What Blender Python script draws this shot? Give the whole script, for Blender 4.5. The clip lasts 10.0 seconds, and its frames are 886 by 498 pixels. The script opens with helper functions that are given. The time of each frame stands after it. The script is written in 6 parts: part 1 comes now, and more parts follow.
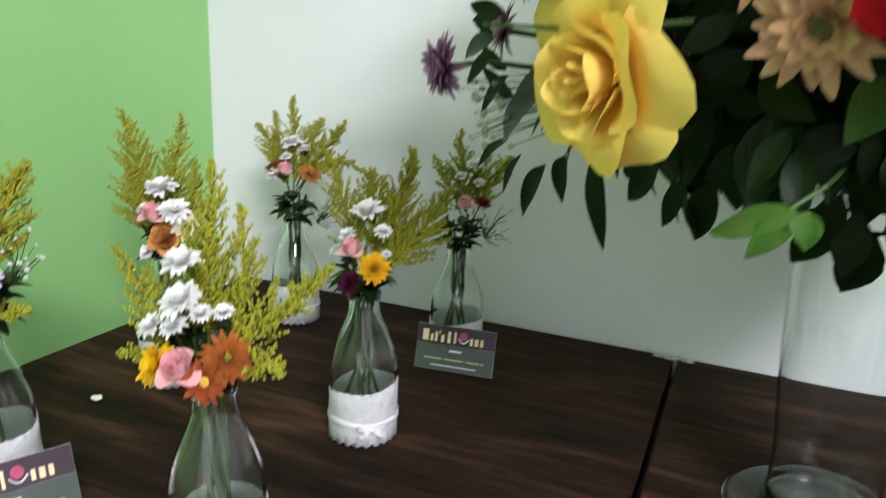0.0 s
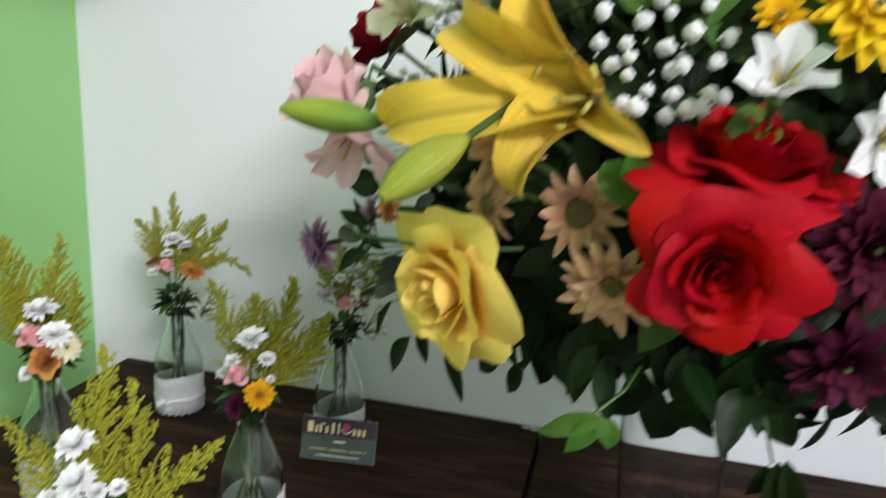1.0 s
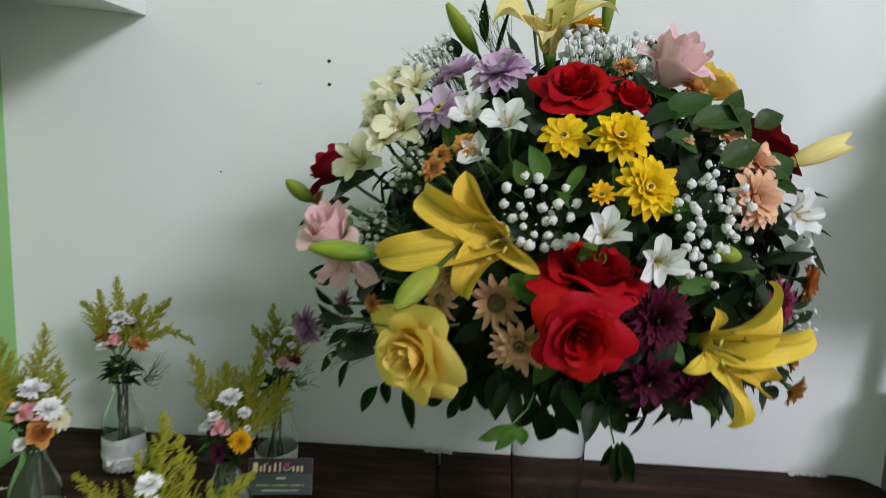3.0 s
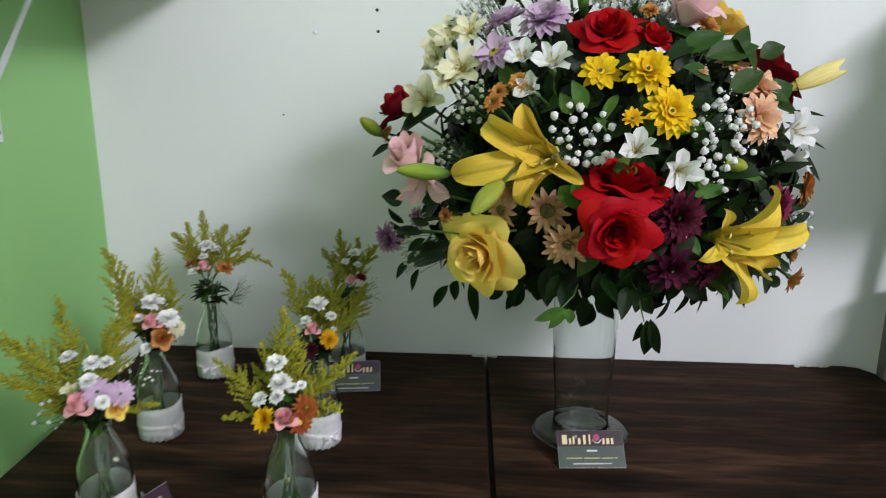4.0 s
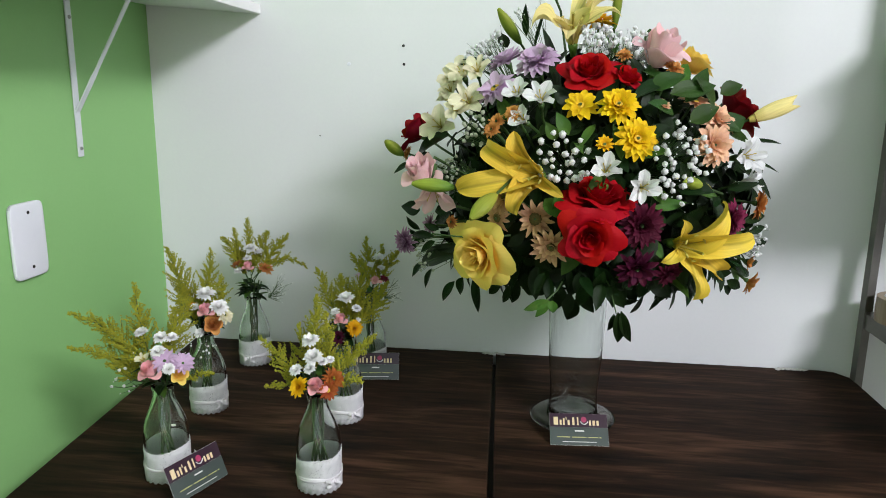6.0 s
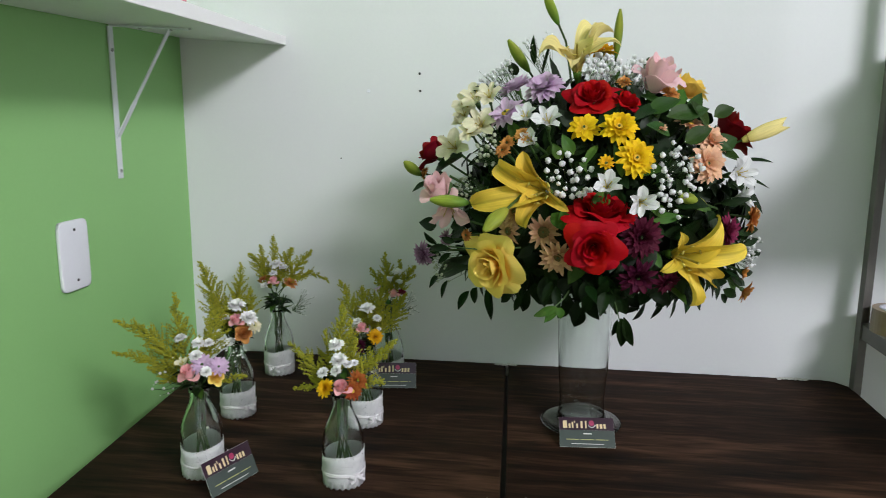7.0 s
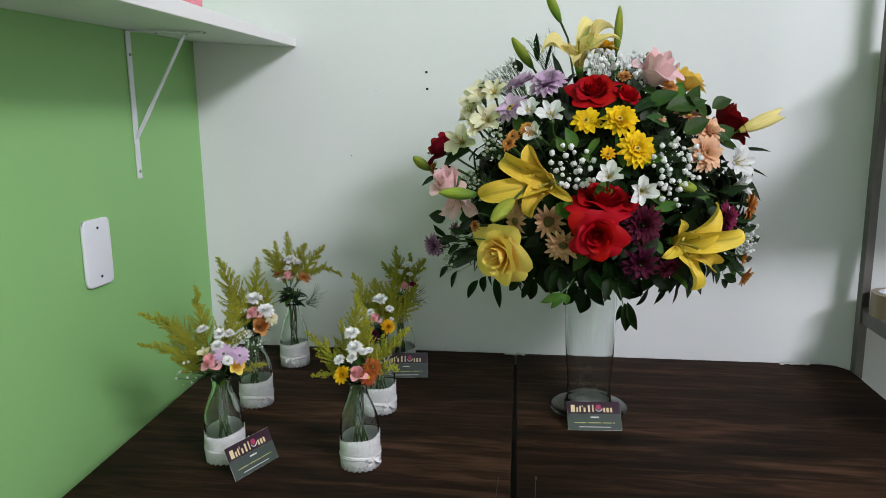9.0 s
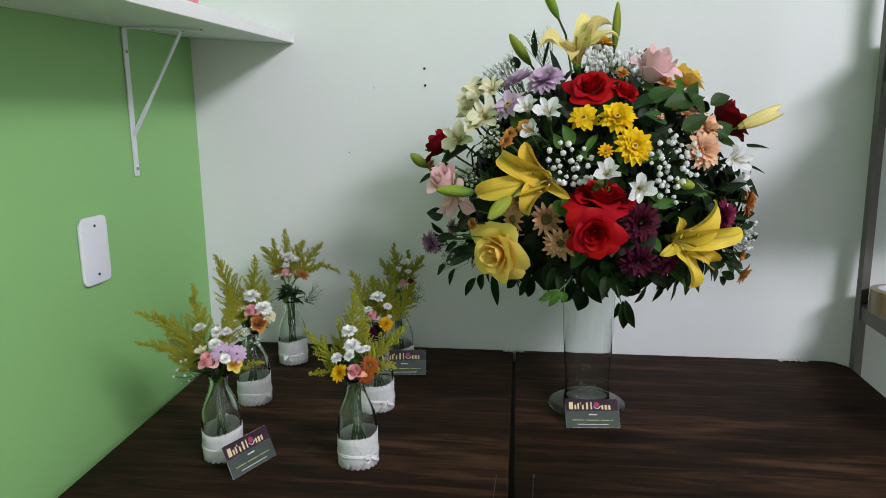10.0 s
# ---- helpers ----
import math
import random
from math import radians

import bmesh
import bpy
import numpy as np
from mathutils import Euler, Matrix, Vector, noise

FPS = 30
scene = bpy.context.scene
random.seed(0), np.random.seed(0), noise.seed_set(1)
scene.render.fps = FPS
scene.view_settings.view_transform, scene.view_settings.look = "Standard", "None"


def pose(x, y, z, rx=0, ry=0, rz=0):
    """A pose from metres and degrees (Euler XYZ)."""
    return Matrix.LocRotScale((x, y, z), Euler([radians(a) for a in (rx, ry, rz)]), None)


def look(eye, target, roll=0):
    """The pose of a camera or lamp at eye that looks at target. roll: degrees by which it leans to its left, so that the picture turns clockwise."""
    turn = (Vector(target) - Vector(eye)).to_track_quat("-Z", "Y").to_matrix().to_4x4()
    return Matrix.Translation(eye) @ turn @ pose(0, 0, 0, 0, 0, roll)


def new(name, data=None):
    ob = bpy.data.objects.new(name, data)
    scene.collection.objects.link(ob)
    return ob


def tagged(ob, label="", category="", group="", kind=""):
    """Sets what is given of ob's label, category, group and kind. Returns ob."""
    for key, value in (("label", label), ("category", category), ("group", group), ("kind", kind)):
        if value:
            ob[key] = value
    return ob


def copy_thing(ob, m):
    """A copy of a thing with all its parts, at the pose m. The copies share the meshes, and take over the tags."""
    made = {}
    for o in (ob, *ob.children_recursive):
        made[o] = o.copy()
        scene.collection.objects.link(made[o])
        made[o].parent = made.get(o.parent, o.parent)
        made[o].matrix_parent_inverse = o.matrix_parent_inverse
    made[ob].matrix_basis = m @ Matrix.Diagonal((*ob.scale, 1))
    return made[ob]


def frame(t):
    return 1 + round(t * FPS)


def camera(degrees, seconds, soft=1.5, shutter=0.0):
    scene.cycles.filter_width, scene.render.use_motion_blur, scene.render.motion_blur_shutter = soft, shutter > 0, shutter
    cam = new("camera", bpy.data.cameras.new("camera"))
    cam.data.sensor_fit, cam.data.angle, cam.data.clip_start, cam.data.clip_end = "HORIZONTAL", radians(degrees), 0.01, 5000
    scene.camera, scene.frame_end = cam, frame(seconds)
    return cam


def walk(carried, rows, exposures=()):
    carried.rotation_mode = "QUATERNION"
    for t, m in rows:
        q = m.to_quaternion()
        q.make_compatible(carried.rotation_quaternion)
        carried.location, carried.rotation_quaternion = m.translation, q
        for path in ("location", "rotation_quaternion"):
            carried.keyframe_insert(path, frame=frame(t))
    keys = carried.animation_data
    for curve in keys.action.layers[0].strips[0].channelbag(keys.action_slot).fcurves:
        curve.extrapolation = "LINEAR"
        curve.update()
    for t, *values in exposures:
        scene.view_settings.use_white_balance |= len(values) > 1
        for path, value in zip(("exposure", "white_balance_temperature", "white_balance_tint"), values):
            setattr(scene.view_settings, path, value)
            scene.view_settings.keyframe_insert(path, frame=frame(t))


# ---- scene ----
cam = camera(63.5, 10.0, soft=0.6, shutter=0.6)
PATH = [
    (0, (0.798, -0.861, 1.072), (-0.017, 0.902, 0.595), 2.2),
    (0.2, (0.798, -0.867, 1.097), (0.038, 0.919, 0.615), 2.2),
    (0.5, (0.801, -0.872, 1.131), (0.133, 0.947, 0.636), 1.7),
    (1, (0.816, -0.893, 1.182), (0.293, 0.989, 0.75), 2.8),
    (1.5, (0.844, -0.913, 1.212), (0.464, 1.025, 0.895), 2.5),
    (2, (0.848, -0.942, 1.236), (0.593, 1.02, 0.944), 2.1),
    (2.2, (0.841, -0.967, 1.252), (0.619, 1.006, 1.008), 2.3),
    (3.3, (0.746, -1.175, 1.262), (0.667, 0.79, 0.899), 1.7),
    (3.5, (0.736, -1.209, 1.258), (0.656, 0.749, 0.86), 1.0),
    (4, (0.734, -1.265, 1.263), (0.585, 0.671, 0.786), 0.1),
    (4.5, (0.763, -1.335, 1.271), (0.536, 0.588, 0.771), 0.5),
    (5, (0.77, -1.389, 1.271), (0.527, 0.531, 0.77), 0.4),
    (5.5, (0.772, -1.392, 1.278), (0.539, 0.541, 0.823), 0.7),
    (6.8, (0.782, -1.494, 1.277), (0.534, 0.453, 0.898), 0.3),
    (7, (0.782, -1.503, 1.277), (0.513, 0.446, 0.917), 0.3),
    (7.5, (0.783, -1.529, 1.275), (0.486, 0.415, 0.912), 0.1),
    (8, (0.786, -1.549, 1.272), (0.491, 0.398, 0.924), -0.6),
    (8.5, (0.783, -1.549, 1.276), (0.49, 0.397, 0.915), -0.6),
    (9, (0.784, -1.547, 1.273), (0.496, 0.398, 0.91), -0.7),
    (9.5, (0.788, -1.547, 1.273), (0.506, 0.401, 0.916), -0.8),
    (10, (0.788, -1.543, 1.276), (0.499, 0.4, 0.9), -0.8),
]
walk(cam, [(t, look(eye, target, roll)) for t, eye, target, roll in PATH], [(0, 0.15), (0.8, 0.0), (1.6, -0.09), (2.2, -0.30), (3.4, -0.68), (4, -0.42), (5, -0.25), (5.7, -0.25), (7, -0.51), (10, -0.56)])

# ---- light ----
world = bpy.data.worlds.new("sky")
scene.world = world
world.use_nodes = True
sky = world.node_tree.nodes.new("ShaderNodeTexSky")
sky.sky_type = "NISHITA"
sky.sun_disc = False
sky.sun_elevation, sky.sun_rotation = radians(35), radians(140)
world.node_tree.links.new(sky.outputs[0], world.node_tree.nodes["Background"].inputs[0])
world.node_tree.nodes["Background"].inputs[1].default_value = 0.1


def opening_light(name, eye, target, width, height, watts, colour):
    """An area lamp for daylight, set at an assumed opening of the room."""
    data = bpy.data.lights.new(name, "AREA")
    data.shape, data.size, data.size_y, data.energy, data.color = "RECTANGLE", width, height, watts, colour
    ob = new(name, data)
    ob.matrix_world = look(eye, target)
    return ob


# key lamp aimed by the shadows it has to cast; its high window is assumed
opening_light("window_daylight", (3.1, -3.12, 3.08), (1.0, -0.4, 1.15), 1.4, 0.30, 172, (0.978, 0.957, 1.065))
# added fill lamp that lifts the ambient level; its doorway is made up
opening_light("front_fill", (1.1, -3.12, 1.4), (1.0, 0, 1.3), 1.6, 2.0, 7, (0.978, 0.957, 1.065))

# ---- materials ----
def shader(name):
    m = bpy.data.materials.new(name)
    m.use_nodes = True
    return m, m.node_tree.nodes, m.node_tree.links, m.node_tree.nodes["Principled BSDF"]


def mat(name, dark, light, scale=6.0, rough=0.5, bump=0.1, fine=120.0, metallic=0.0, stretch=(1, 1, 1), sheen=0.0, see=0.0, coords="Object", spec=0.5):
    """A surface with coarse colour variation, fine grain and relief; see: how much light comes through a thin sheet."""
    m, nodes, links, b = shader(name)
    co = nodes.new("ShaderNodeTexCoord")
    mp = nodes.new("ShaderNodeMapping")
    mp.inputs["Scale"].default_value = stretch
    links.new(co.outputs[coords], mp.inputs[0])
    coarse, grain = nodes.new("ShaderNodeTexNoise"), nodes.new("ShaderNodeTexNoise")
    for n, s in ((coarse, scale), (grain, fine)):
        n.inputs["Scale"].default_value, n.inputs["Detail"].default_value = s, 5
        links.new(mp.outputs[0], n.inputs["Vector"])
    mix = nodes.new("ShaderNodeMix")
    mix.data_type = "RGBA"
    mix.inputs[6].default_value, mix.inputs[7].default_value = (*dark, 1), (*light, 1)
    add = nodes.new("ShaderNodeMath")
    add.operation = "MULTIPLY_ADD"
    add.inputs[1].default_value = 0.35
    links.new(grain.outputs[0], add.inputs[0])
    half = nodes.new("ShaderNodeMath")
    half.operation = "MULTIPLY_ADD"
    half.inputs[1].default_value, half.inputs[2].default_value = 1.5, -0.42
    links.new(coarse.outputs[0], half.inputs[0])
    links.new(half.outputs[0], add.inputs[2])
    links.new(add.outputs[0], mix.inputs[0])
    links.new(mix.outputs[2], b.inputs["Base Color"])
    b.inputs["Roughness"].default_value, b.inputs["Metallic"].default_value = rough, metallic
    b.inputs["Specular IOR Level"].default_value = spec
    if sheen:
        b.inputs["Sheen Weight"].default_value = sheen
    if bump:
        bp = nodes.new("ShaderNodeBump")
        bp.inputs["Strength"].default_value, bp.inputs["Distance"].default_value = bump, 0.001
        links.new(grain.outputs[0], bp.inputs["Height"])
        links.new(bp.outputs[0], b.inputs["Normal"])
    if see:
        thin_sheet(m, see, mix.outputs[2])
    return m


def thin_sheet(m, share, colour):
    """Let part of the light through a petal, a leaf or lace."""
    nodes, links = m.node_tree.nodes, m.node_tree.links
    tr, mx = nodes.new("ShaderNodeBsdfTranslucent"), nodes.new("ShaderNodeMixShader")
    mx.inputs[0].default_value = share
    links.new(colour, tr.inputs[0])
    links.new(nodes["Principled BSDF"].outputs[0], mx.inputs[1])
    links.new(tr.outputs[0], mx.inputs[2])
    links.new(mx.outputs[0], nodes["Material Output"].inputs[0])


def petal_mat(name, base, tip, rough=0.5, see=0.25, veins=0.12, mid=0.5, spread=0.08, rib=0.0):
    """A petal or leaf: colour runs from its base to its tip, with lengthwise veins, and differs a little from piece to piece."""
    m, nodes, links, b = shader(name)
    uv, sep = nodes.new("ShaderNodeUVMap"), nodes.new("ShaderNodeSeparateXYZ")
    links.new(uv.outputs[0], sep.inputs[0])
    ramp = nodes.new("ShaderNodeValToRGB")
    ramp.color_ramp.elements[0].color, ramp.color_ramp.elements[1].color = (*base, 1), (*tip, 1)
    ramp.color_ramp.elements[0].position, ramp.color_ramp.elements[1].position = 0.05, mid
    links.new(sep.outputs[1], ramp.inputs[0])
    mp, nz = nodes.new("ShaderNodeMapping"), nodes.new("ShaderNodeTexNoise")
    mp.inputs["Scale"].default_value = (26, 2.5, 1)
    links.new(uv.outputs[0], mp.inputs[0])
    links.new(mp.outputs[0], nz.inputs["Vector"])
    nz.inputs["Scale"].default_value = 1.0
    info, isl = nodes.new("ShaderNodeObjectInfo"), nodes.new("ShaderNodeNewGeometry")
    hsv = nodes.new("ShaderNodeHueSaturation")
    tot = nodes.new("ShaderNodeMath")
    tot.operation = "ADD"
    links.new(info.outputs["Random"], tot.inputs[0])
    links.new(isl.outputs["Random Per Island"], tot.inputs[1])
    val = nodes.new("ShaderNodeMapRange")
    val.inputs["From Max"].default_value = 2.0
    val.inputs["To Min"].default_value, val.inputs["To Max"].default_value = 1 - 3 * spread, 1 + 3 * spread
    links.new(tot.outputs[0], val.inputs[0])
    vn = nodes.new("ShaderNodeMath")
    vn.operation = "MULTIPLY_ADD"
    vn.inputs[1].default_value = -veins * 2
    links.new(nz.outputs[0], vn.inputs[0])
    links.new(val.outputs[0], vn.inputs[2])
    fix = nodes.new("ShaderNodeMath")
    fix.inputs[1].default_value = veins
    links.new(vn.outputs[0], fix.inputs[0])
    value = fix.outputs[0]
    if rib:
        off, bell, dip = nodes.new("ShaderNodeMath"), nodes.new("ShaderNodeMapRange"), nodes.new("ShaderNodeMath")
        off.operation, dip.operation = "PINGPONG", "MULTIPLY"
        off.inputs[1].default_value = 0.5
        links.new(sep.outputs[0], off.inputs[0])
        bell.interpolation_type = "SMOOTHSTEP"
        bell.inputs["From Min"].default_value, bell.inputs["From Max"].default_value = 0.38, 0.5
        bell.inputs["To Min"].default_value, bell.inputs["To Max"].default_value = 1.0, 1.0 - rib
        links.new(off.outputs[0], bell.inputs[0])
        links.new(value, dip.inputs[0])
        links.new(bell.outputs[0], dip.inputs[1])
        value = dip.outputs[0]
    links.new(value, hsv.inputs["Value"])
    hue = nodes.new("ShaderNodeMapRange")
    hue.inputs["To Min"].default_value, hue.inputs["To Max"].default_value = 0.5 - spread * 0.12, 0.5 + spread * 0.12
    links.new(info.outputs["Random"], hue.inputs[0])
    links.new(hue.outputs[0], hsv.inputs["Hue"])
    links.new(ramp.outputs[0], hsv.inputs["Color"])
    links.new(hsv.outputs[0], b.inputs["Base Color"])
    b.inputs["Roughness"].default_value = rough
    b.inputs["Specular IOR Level"].default_value = 0.14
    bp = nodes.new("ShaderNodeBump")
    bp.inputs["Strength"].default_value, bp.inputs["Distance"].default_value = 0.6, 0.0008
    links.new(nz.outputs[0], bp.inputs["Height"])
    links.new(bp.outputs[0], b.inputs["Normal"])
    thin_sheet(m, see, hsv.outputs[0])
    return m


def glass_mat(name, tint, rough=0.0):
    m, nodes, links, b = shader(name)
    b.inputs["Base Color"].default_value = (*tint, 1)
    b.inputs["Transmission Weight"].default_value, b.inputs["IOR"].default_value = 1.0, 1.47
    nz, mr = nodes.new("ShaderNodeTexNoise"), nodes.new("ShaderNodeMapRange")
    nz.inputs["Scale"].default_value = 40
    mr.inputs["To Min"].default_value, mr.inputs["To Max"].default_value = rough, rough + 0.03
    links.new(nz.outputs[0], mr.inputs[0])
    links.new(mr.outputs[0], b.inputs["Roughness"])
    return m


def wood_mat(name):
    """Dark brown wood-print laminate: long grain along x, a few broad figures, slight gloss."""
    m, nodes, links, b = shader(name)
    co, mp = nodes.new("ShaderNodeTexCoord"), nodes.new("ShaderNodeMapping")
    mp.inputs["Scale"].default_value = (0.8, 6.5, 6.5)
    links.new(co.outputs["Object"], mp.inputs[0])
    broad, grain, pore = (nodes.new("ShaderNodeTexNoise") for _ in range(3))
    for n, s, d, w in ((broad, 1.7, 4, 1.8), (grain, 11.0, 9, 0.9), (pore, 70.0, 3, 0.2)):
        n.inputs["Scale"].default_value, n.inputs["Detail"].default_value, n.inputs["Distortion"].default_value = s, d, w
        links.new(mp.outputs[0], n.inputs["Vector"])
    ramp = nodes.new("ShaderNodeValToRGB")
    e = ramp.color_ramp.elements
    e[0].position, e[0].color = 0.35, (0.0055, 0.0038, 0.0028, 1)
    e[1].position, e[1].color = 0.76, (0.105, 0.052, 0.030, 1)
    mid = e.new(0.52)
    mid.color = (0.024, 0.0124, 0.0076, 1)
    mixer = nodes.new("ShaderNodeMath")
    mixer.operation = "MULTIPLY_ADD"
    mixer.inputs[1].default_value = 0.55
    links.new(broad.outputs[0], mixer.inputs[0])
    scaled = nodes.new("ShaderNodeMath")
    scaled.operation = "MULTIPLY"
    scaled.inputs[1].default_value = 0.47
    links.new(grain.outputs[0], scaled.inputs[0])
    links.new(scaled.outputs[0], mixer.inputs[2])
    links.new(mixer.outputs[0], ramp.inputs[0])
    links.new(ramp.outputs[0], b.inputs["Base Color"])
    rr = nodes.new("ShaderNodeMapRange")
    rr.inputs["To Min"].default_value, rr.inputs["To Max"].default_value = 0.56, 0.72
    b.inputs["Specular IOR Level"].default_value = 0.07
    links.new(broad.outputs[0], rr.inputs[0])
    links.new(rr.outputs[0], b.inputs["Roughness"])
    bp = nodes.new("ShaderNodeBump")
    bp.inputs["Strength"].default_value, bp.inputs["Distance"].default_value = 0.15, 0.0004
    links.new(pore.outputs[0], bp.inputs["Height"])
    links.new(bp.outputs[0], b.inputs["Normal"])
    return m


WHITE_WALL = mat("white wall paint", (0.70, 0.72, 0.72), (0.78, 0.79, 0.79), 1.2, 0.75, 0.15, 160)
GREEN_WALL = mat("green wall paint", (0.245, 0.50, 0.170), (0.285, 0.55, 0.205), 1.5, 0.6, 0.15, 160)
CEILING = mat("ceiling paint", (0.72, 0.72, 0.70), (0.8, 0.8, 0.78), 1.0, 0.8, 0.1)
FLOOR = mat("floor tiles", (0.30, 0.28, 0.25), (0.42, 0.39, 0.35), 3.0, 0.35, 0.05)
WOOD = wood_mat("dark wood laminate")
EDGE = mat("dark edge band", (0.012, 0.009, 0.008), (0.03, 0.02, 0.016), 8, 0.45, 0.1)
PLASTER = mat("crumbled plaster", (0.45, 0.44, 0.41), (0.66, 0.65, 0.62), 60, 0.9, 0.8, 400)
SHELF_WHITE = mat("white shelf laminate", (0.74, 0.74, 0.73), (0.82, 0.82, 0.81), 2, 0.4, 0.05)
BRACKET = mat("white enamelled steel", (0.66, 0.69, 0.72), (0.76, 0.79, 0.82), 20, 0.35, 0.05, metallic=0.1)
PLATE = mat("white plastic", (0.74, 0.76, 0.80), (0.80, 0.82, 0.86), 8, 0.35, 0.03)
DARK = mat("dark hole", (0.01, 0.01, 0.01), (0.02, 0.02, 0.02), 50, 0.8, 0)
STEEL = mat("grey painted steel", (0.10, 0.095, 0.085), (0.18, 0.17, 0.155), 14, 0.45, 0.1, metallic=0.3)
SCREW = mat("zinc screw", (0.25, 0.25, 0.25), (0.4, 0.4, 0.4), 90, 0.35, 0.1, metallic=0.9)
GLASS = glass_mat("clear glass", (0.97, 1.0, 0.985))
LACE = mat("white lace", (0.78, 0.79, 0.79), (0.93, 0.93, 0.93), 130, 0.8, 0.6, 700, see=0.4)


def open_mesh(m, scale, hole):
    """Small round holes between the threads of a net."""
    nodes, links = m.node_tree.nodes, m.node_tree.links
    co, vor, cut = nodes.new("ShaderNodeTexCoord"), nodes.new("ShaderNodeTexVoronoi"), nodes.new("ShaderNodeMath")
    vor.inputs["Scale"].default_value = scale
    links.new(co.outputs["Object"], vor.inputs["Vector"])
    cut.operation = "LESS_THAN"
    cut.inputs[1].default_value = hole
    links.new(vor.outputs["Distance"], cut.inputs[0])
    clear, mx, out = nodes.new("ShaderNodeBsdfTransparent"), nodes.new("ShaderNodeMixShader"), nodes["Material Output"]
    cloth = out.inputs[0].links[0].from_socket
    links.new(cut.outputs[0], mx.inputs[0])
    links.new(cloth, mx.inputs[1])
    links.new(clear.outputs[0], mx.inputs[2])
    links.new(mx.outputs[0], out.inputs[0])


open_mesh(LACE, 560.0, 0.31)
SATIN = mat("white satin ribbon", (0.78, 0.76, 0.77), (0.88, 0.86, 0.87), 30, 0.28, 0.1)
TAPE = mat("brown packing tape", (0.22, 0.15, 0.08), (0.34, 0.25, 0.15), 10, 0.3, 0.1)
TAPE_LABEL = mat("pale tape core", (0.45, 0.47, 0.55), (0.7, 0.7, 0.74), 90, 0.6, 0.1)
BOX_BROWN = mat("dark red brown box", (0.05, 0.018, 0.012), (0.09, 0.03, 0.02), 12, 0.6, 0.1)
PINK = mat("pink paper", (0.75, 0.22, 0.3), (0.85, 0.3, 0.38), 10, 0.6, 0.1)
CARD_TOP = mat("plum card print", (0.028, 0.010, 0.022), (0.04, 0.016, 0.03), 30, 0.3, 0.02)
CARD_LOW = mat("grey green card print", (0.045, 0.062, 0.055), (0.07, 0.09, 0.08), 14, 0.3, 0.02)
CARD_EDGE = mat("card stock", (0.55, 0.55, 0.52), (0.7, 0.7, 0.66), 30, 0.6, 0.05)
GOLD = mat("cream gold print", (0.72, 0.56, 0.28), (0.86, 0.74, 0.48), 90, 0.4, 0.02)
YELLOW_PRINT = mat("yellow green print", (0.42, 0.42, 0.14), (0.55, 0.55, 0.22), 90, 0.4, 0.02)
WHITE_PRINT = mat("white print", (0.6, 0.6, 0.58), (0.75, 0.75, 0.72), 90, 0.4, 0.02)
ROSE_PRINT = mat("rose pink print", (0.35, 0.03, 0.09), (0.5, 0.06, 0.16), 90, 0.4, 0.02)

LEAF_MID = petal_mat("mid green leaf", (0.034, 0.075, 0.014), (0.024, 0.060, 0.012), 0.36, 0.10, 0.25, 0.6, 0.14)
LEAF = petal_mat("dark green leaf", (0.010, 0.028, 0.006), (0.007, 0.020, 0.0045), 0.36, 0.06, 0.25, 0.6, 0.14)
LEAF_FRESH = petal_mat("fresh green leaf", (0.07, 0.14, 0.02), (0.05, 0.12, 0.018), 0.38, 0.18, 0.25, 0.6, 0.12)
STEM = mat("green stem", (0.03, 0.07, 0.014), (0.06, 0.12, 0.028), 40, 0.5, 0.2)
GOLDENROD = mat("goldenrod florets", (0.23, 0.275, 0.016), (0.55, 0.50, 0.03), 160, 0.75, 0.2, 700, see=0.2)
LILY_YELLOW = petal_mat("yellow lily petal", (0.50, 0.40, 0.04), (0.74, 0.53, 0.065), 0.42, 0.25, 0.26, 0.35, 0.06, 0.3)
LILY_PALE = petal_mat("pale yellow lily petal", (0.60, 0.50, 0.12), (0.80, 0.68, 0.28), 0.42, 0.28, 0.26, 0.35, 0.06, 0.25)
BUD_GREEN = petal_mat("green lily bud", (0.10, 0.20, 0.03), (0.26, 0.32, 0.04), 0.35, 0.12, 0.3, 0.7, 0.08)
BUD_YELLOW = petal_mat("yellow green lily bud", (0.34, 0.36, 0.05), (0.30, 0.36, 0.05), 0.38, 0.2, 0.25, 0.6, 0.06)
ROSE_YELLOW = petal_mat("yellow rose petal", (0.94, 0.52, 0.04), (0.97, 0.72, 0.17), 0.55, 0.3, 0.08, 0.7, 0.03)
ROSE_RED = petal_mat("red rose petal", (0.24, 0.0012, 0.003), (0.40, 0.002, 0.006), 0.6, 0.2, 0.1, 0.7, 0.025)
ROSE_DARK = petal_mat("dark red rose petal", (0.10, 0.002, 0.004), (0.20, 0.004, 0.008), 0.6, 0.18, 0.1, 0.7, 0.08)
ROSE_PINK = petal_mat("pale pink rose petal", (0.86, 0.68, 0.64), (0.86, 0.58, 0.60), 0.55, 0.3, 0.08, 0.9, 0.05)
ROSE_SMALL = petal_mat("pink and cream rose petal", (0.92, 0.78, 0.74), (0.88, 0.42, 0.46), 0.55, 0.28, 0.1, 1.0, 0.06)
MUM_YELLOW = petal_mat("bright yellow daisy petal", (0.72, 0.42, 0.01), (0.84, 0.56, 0.012), 0.5, 0.25, 0.2, 0.6, 0.07)
MUM_ORANGE = petal_mat("egg yellow petal", (0.80, 0.40, 0.01), (0.88, 0.52, 0.015), 0.5, 0.25, 0.2, 0.6, 0.07)
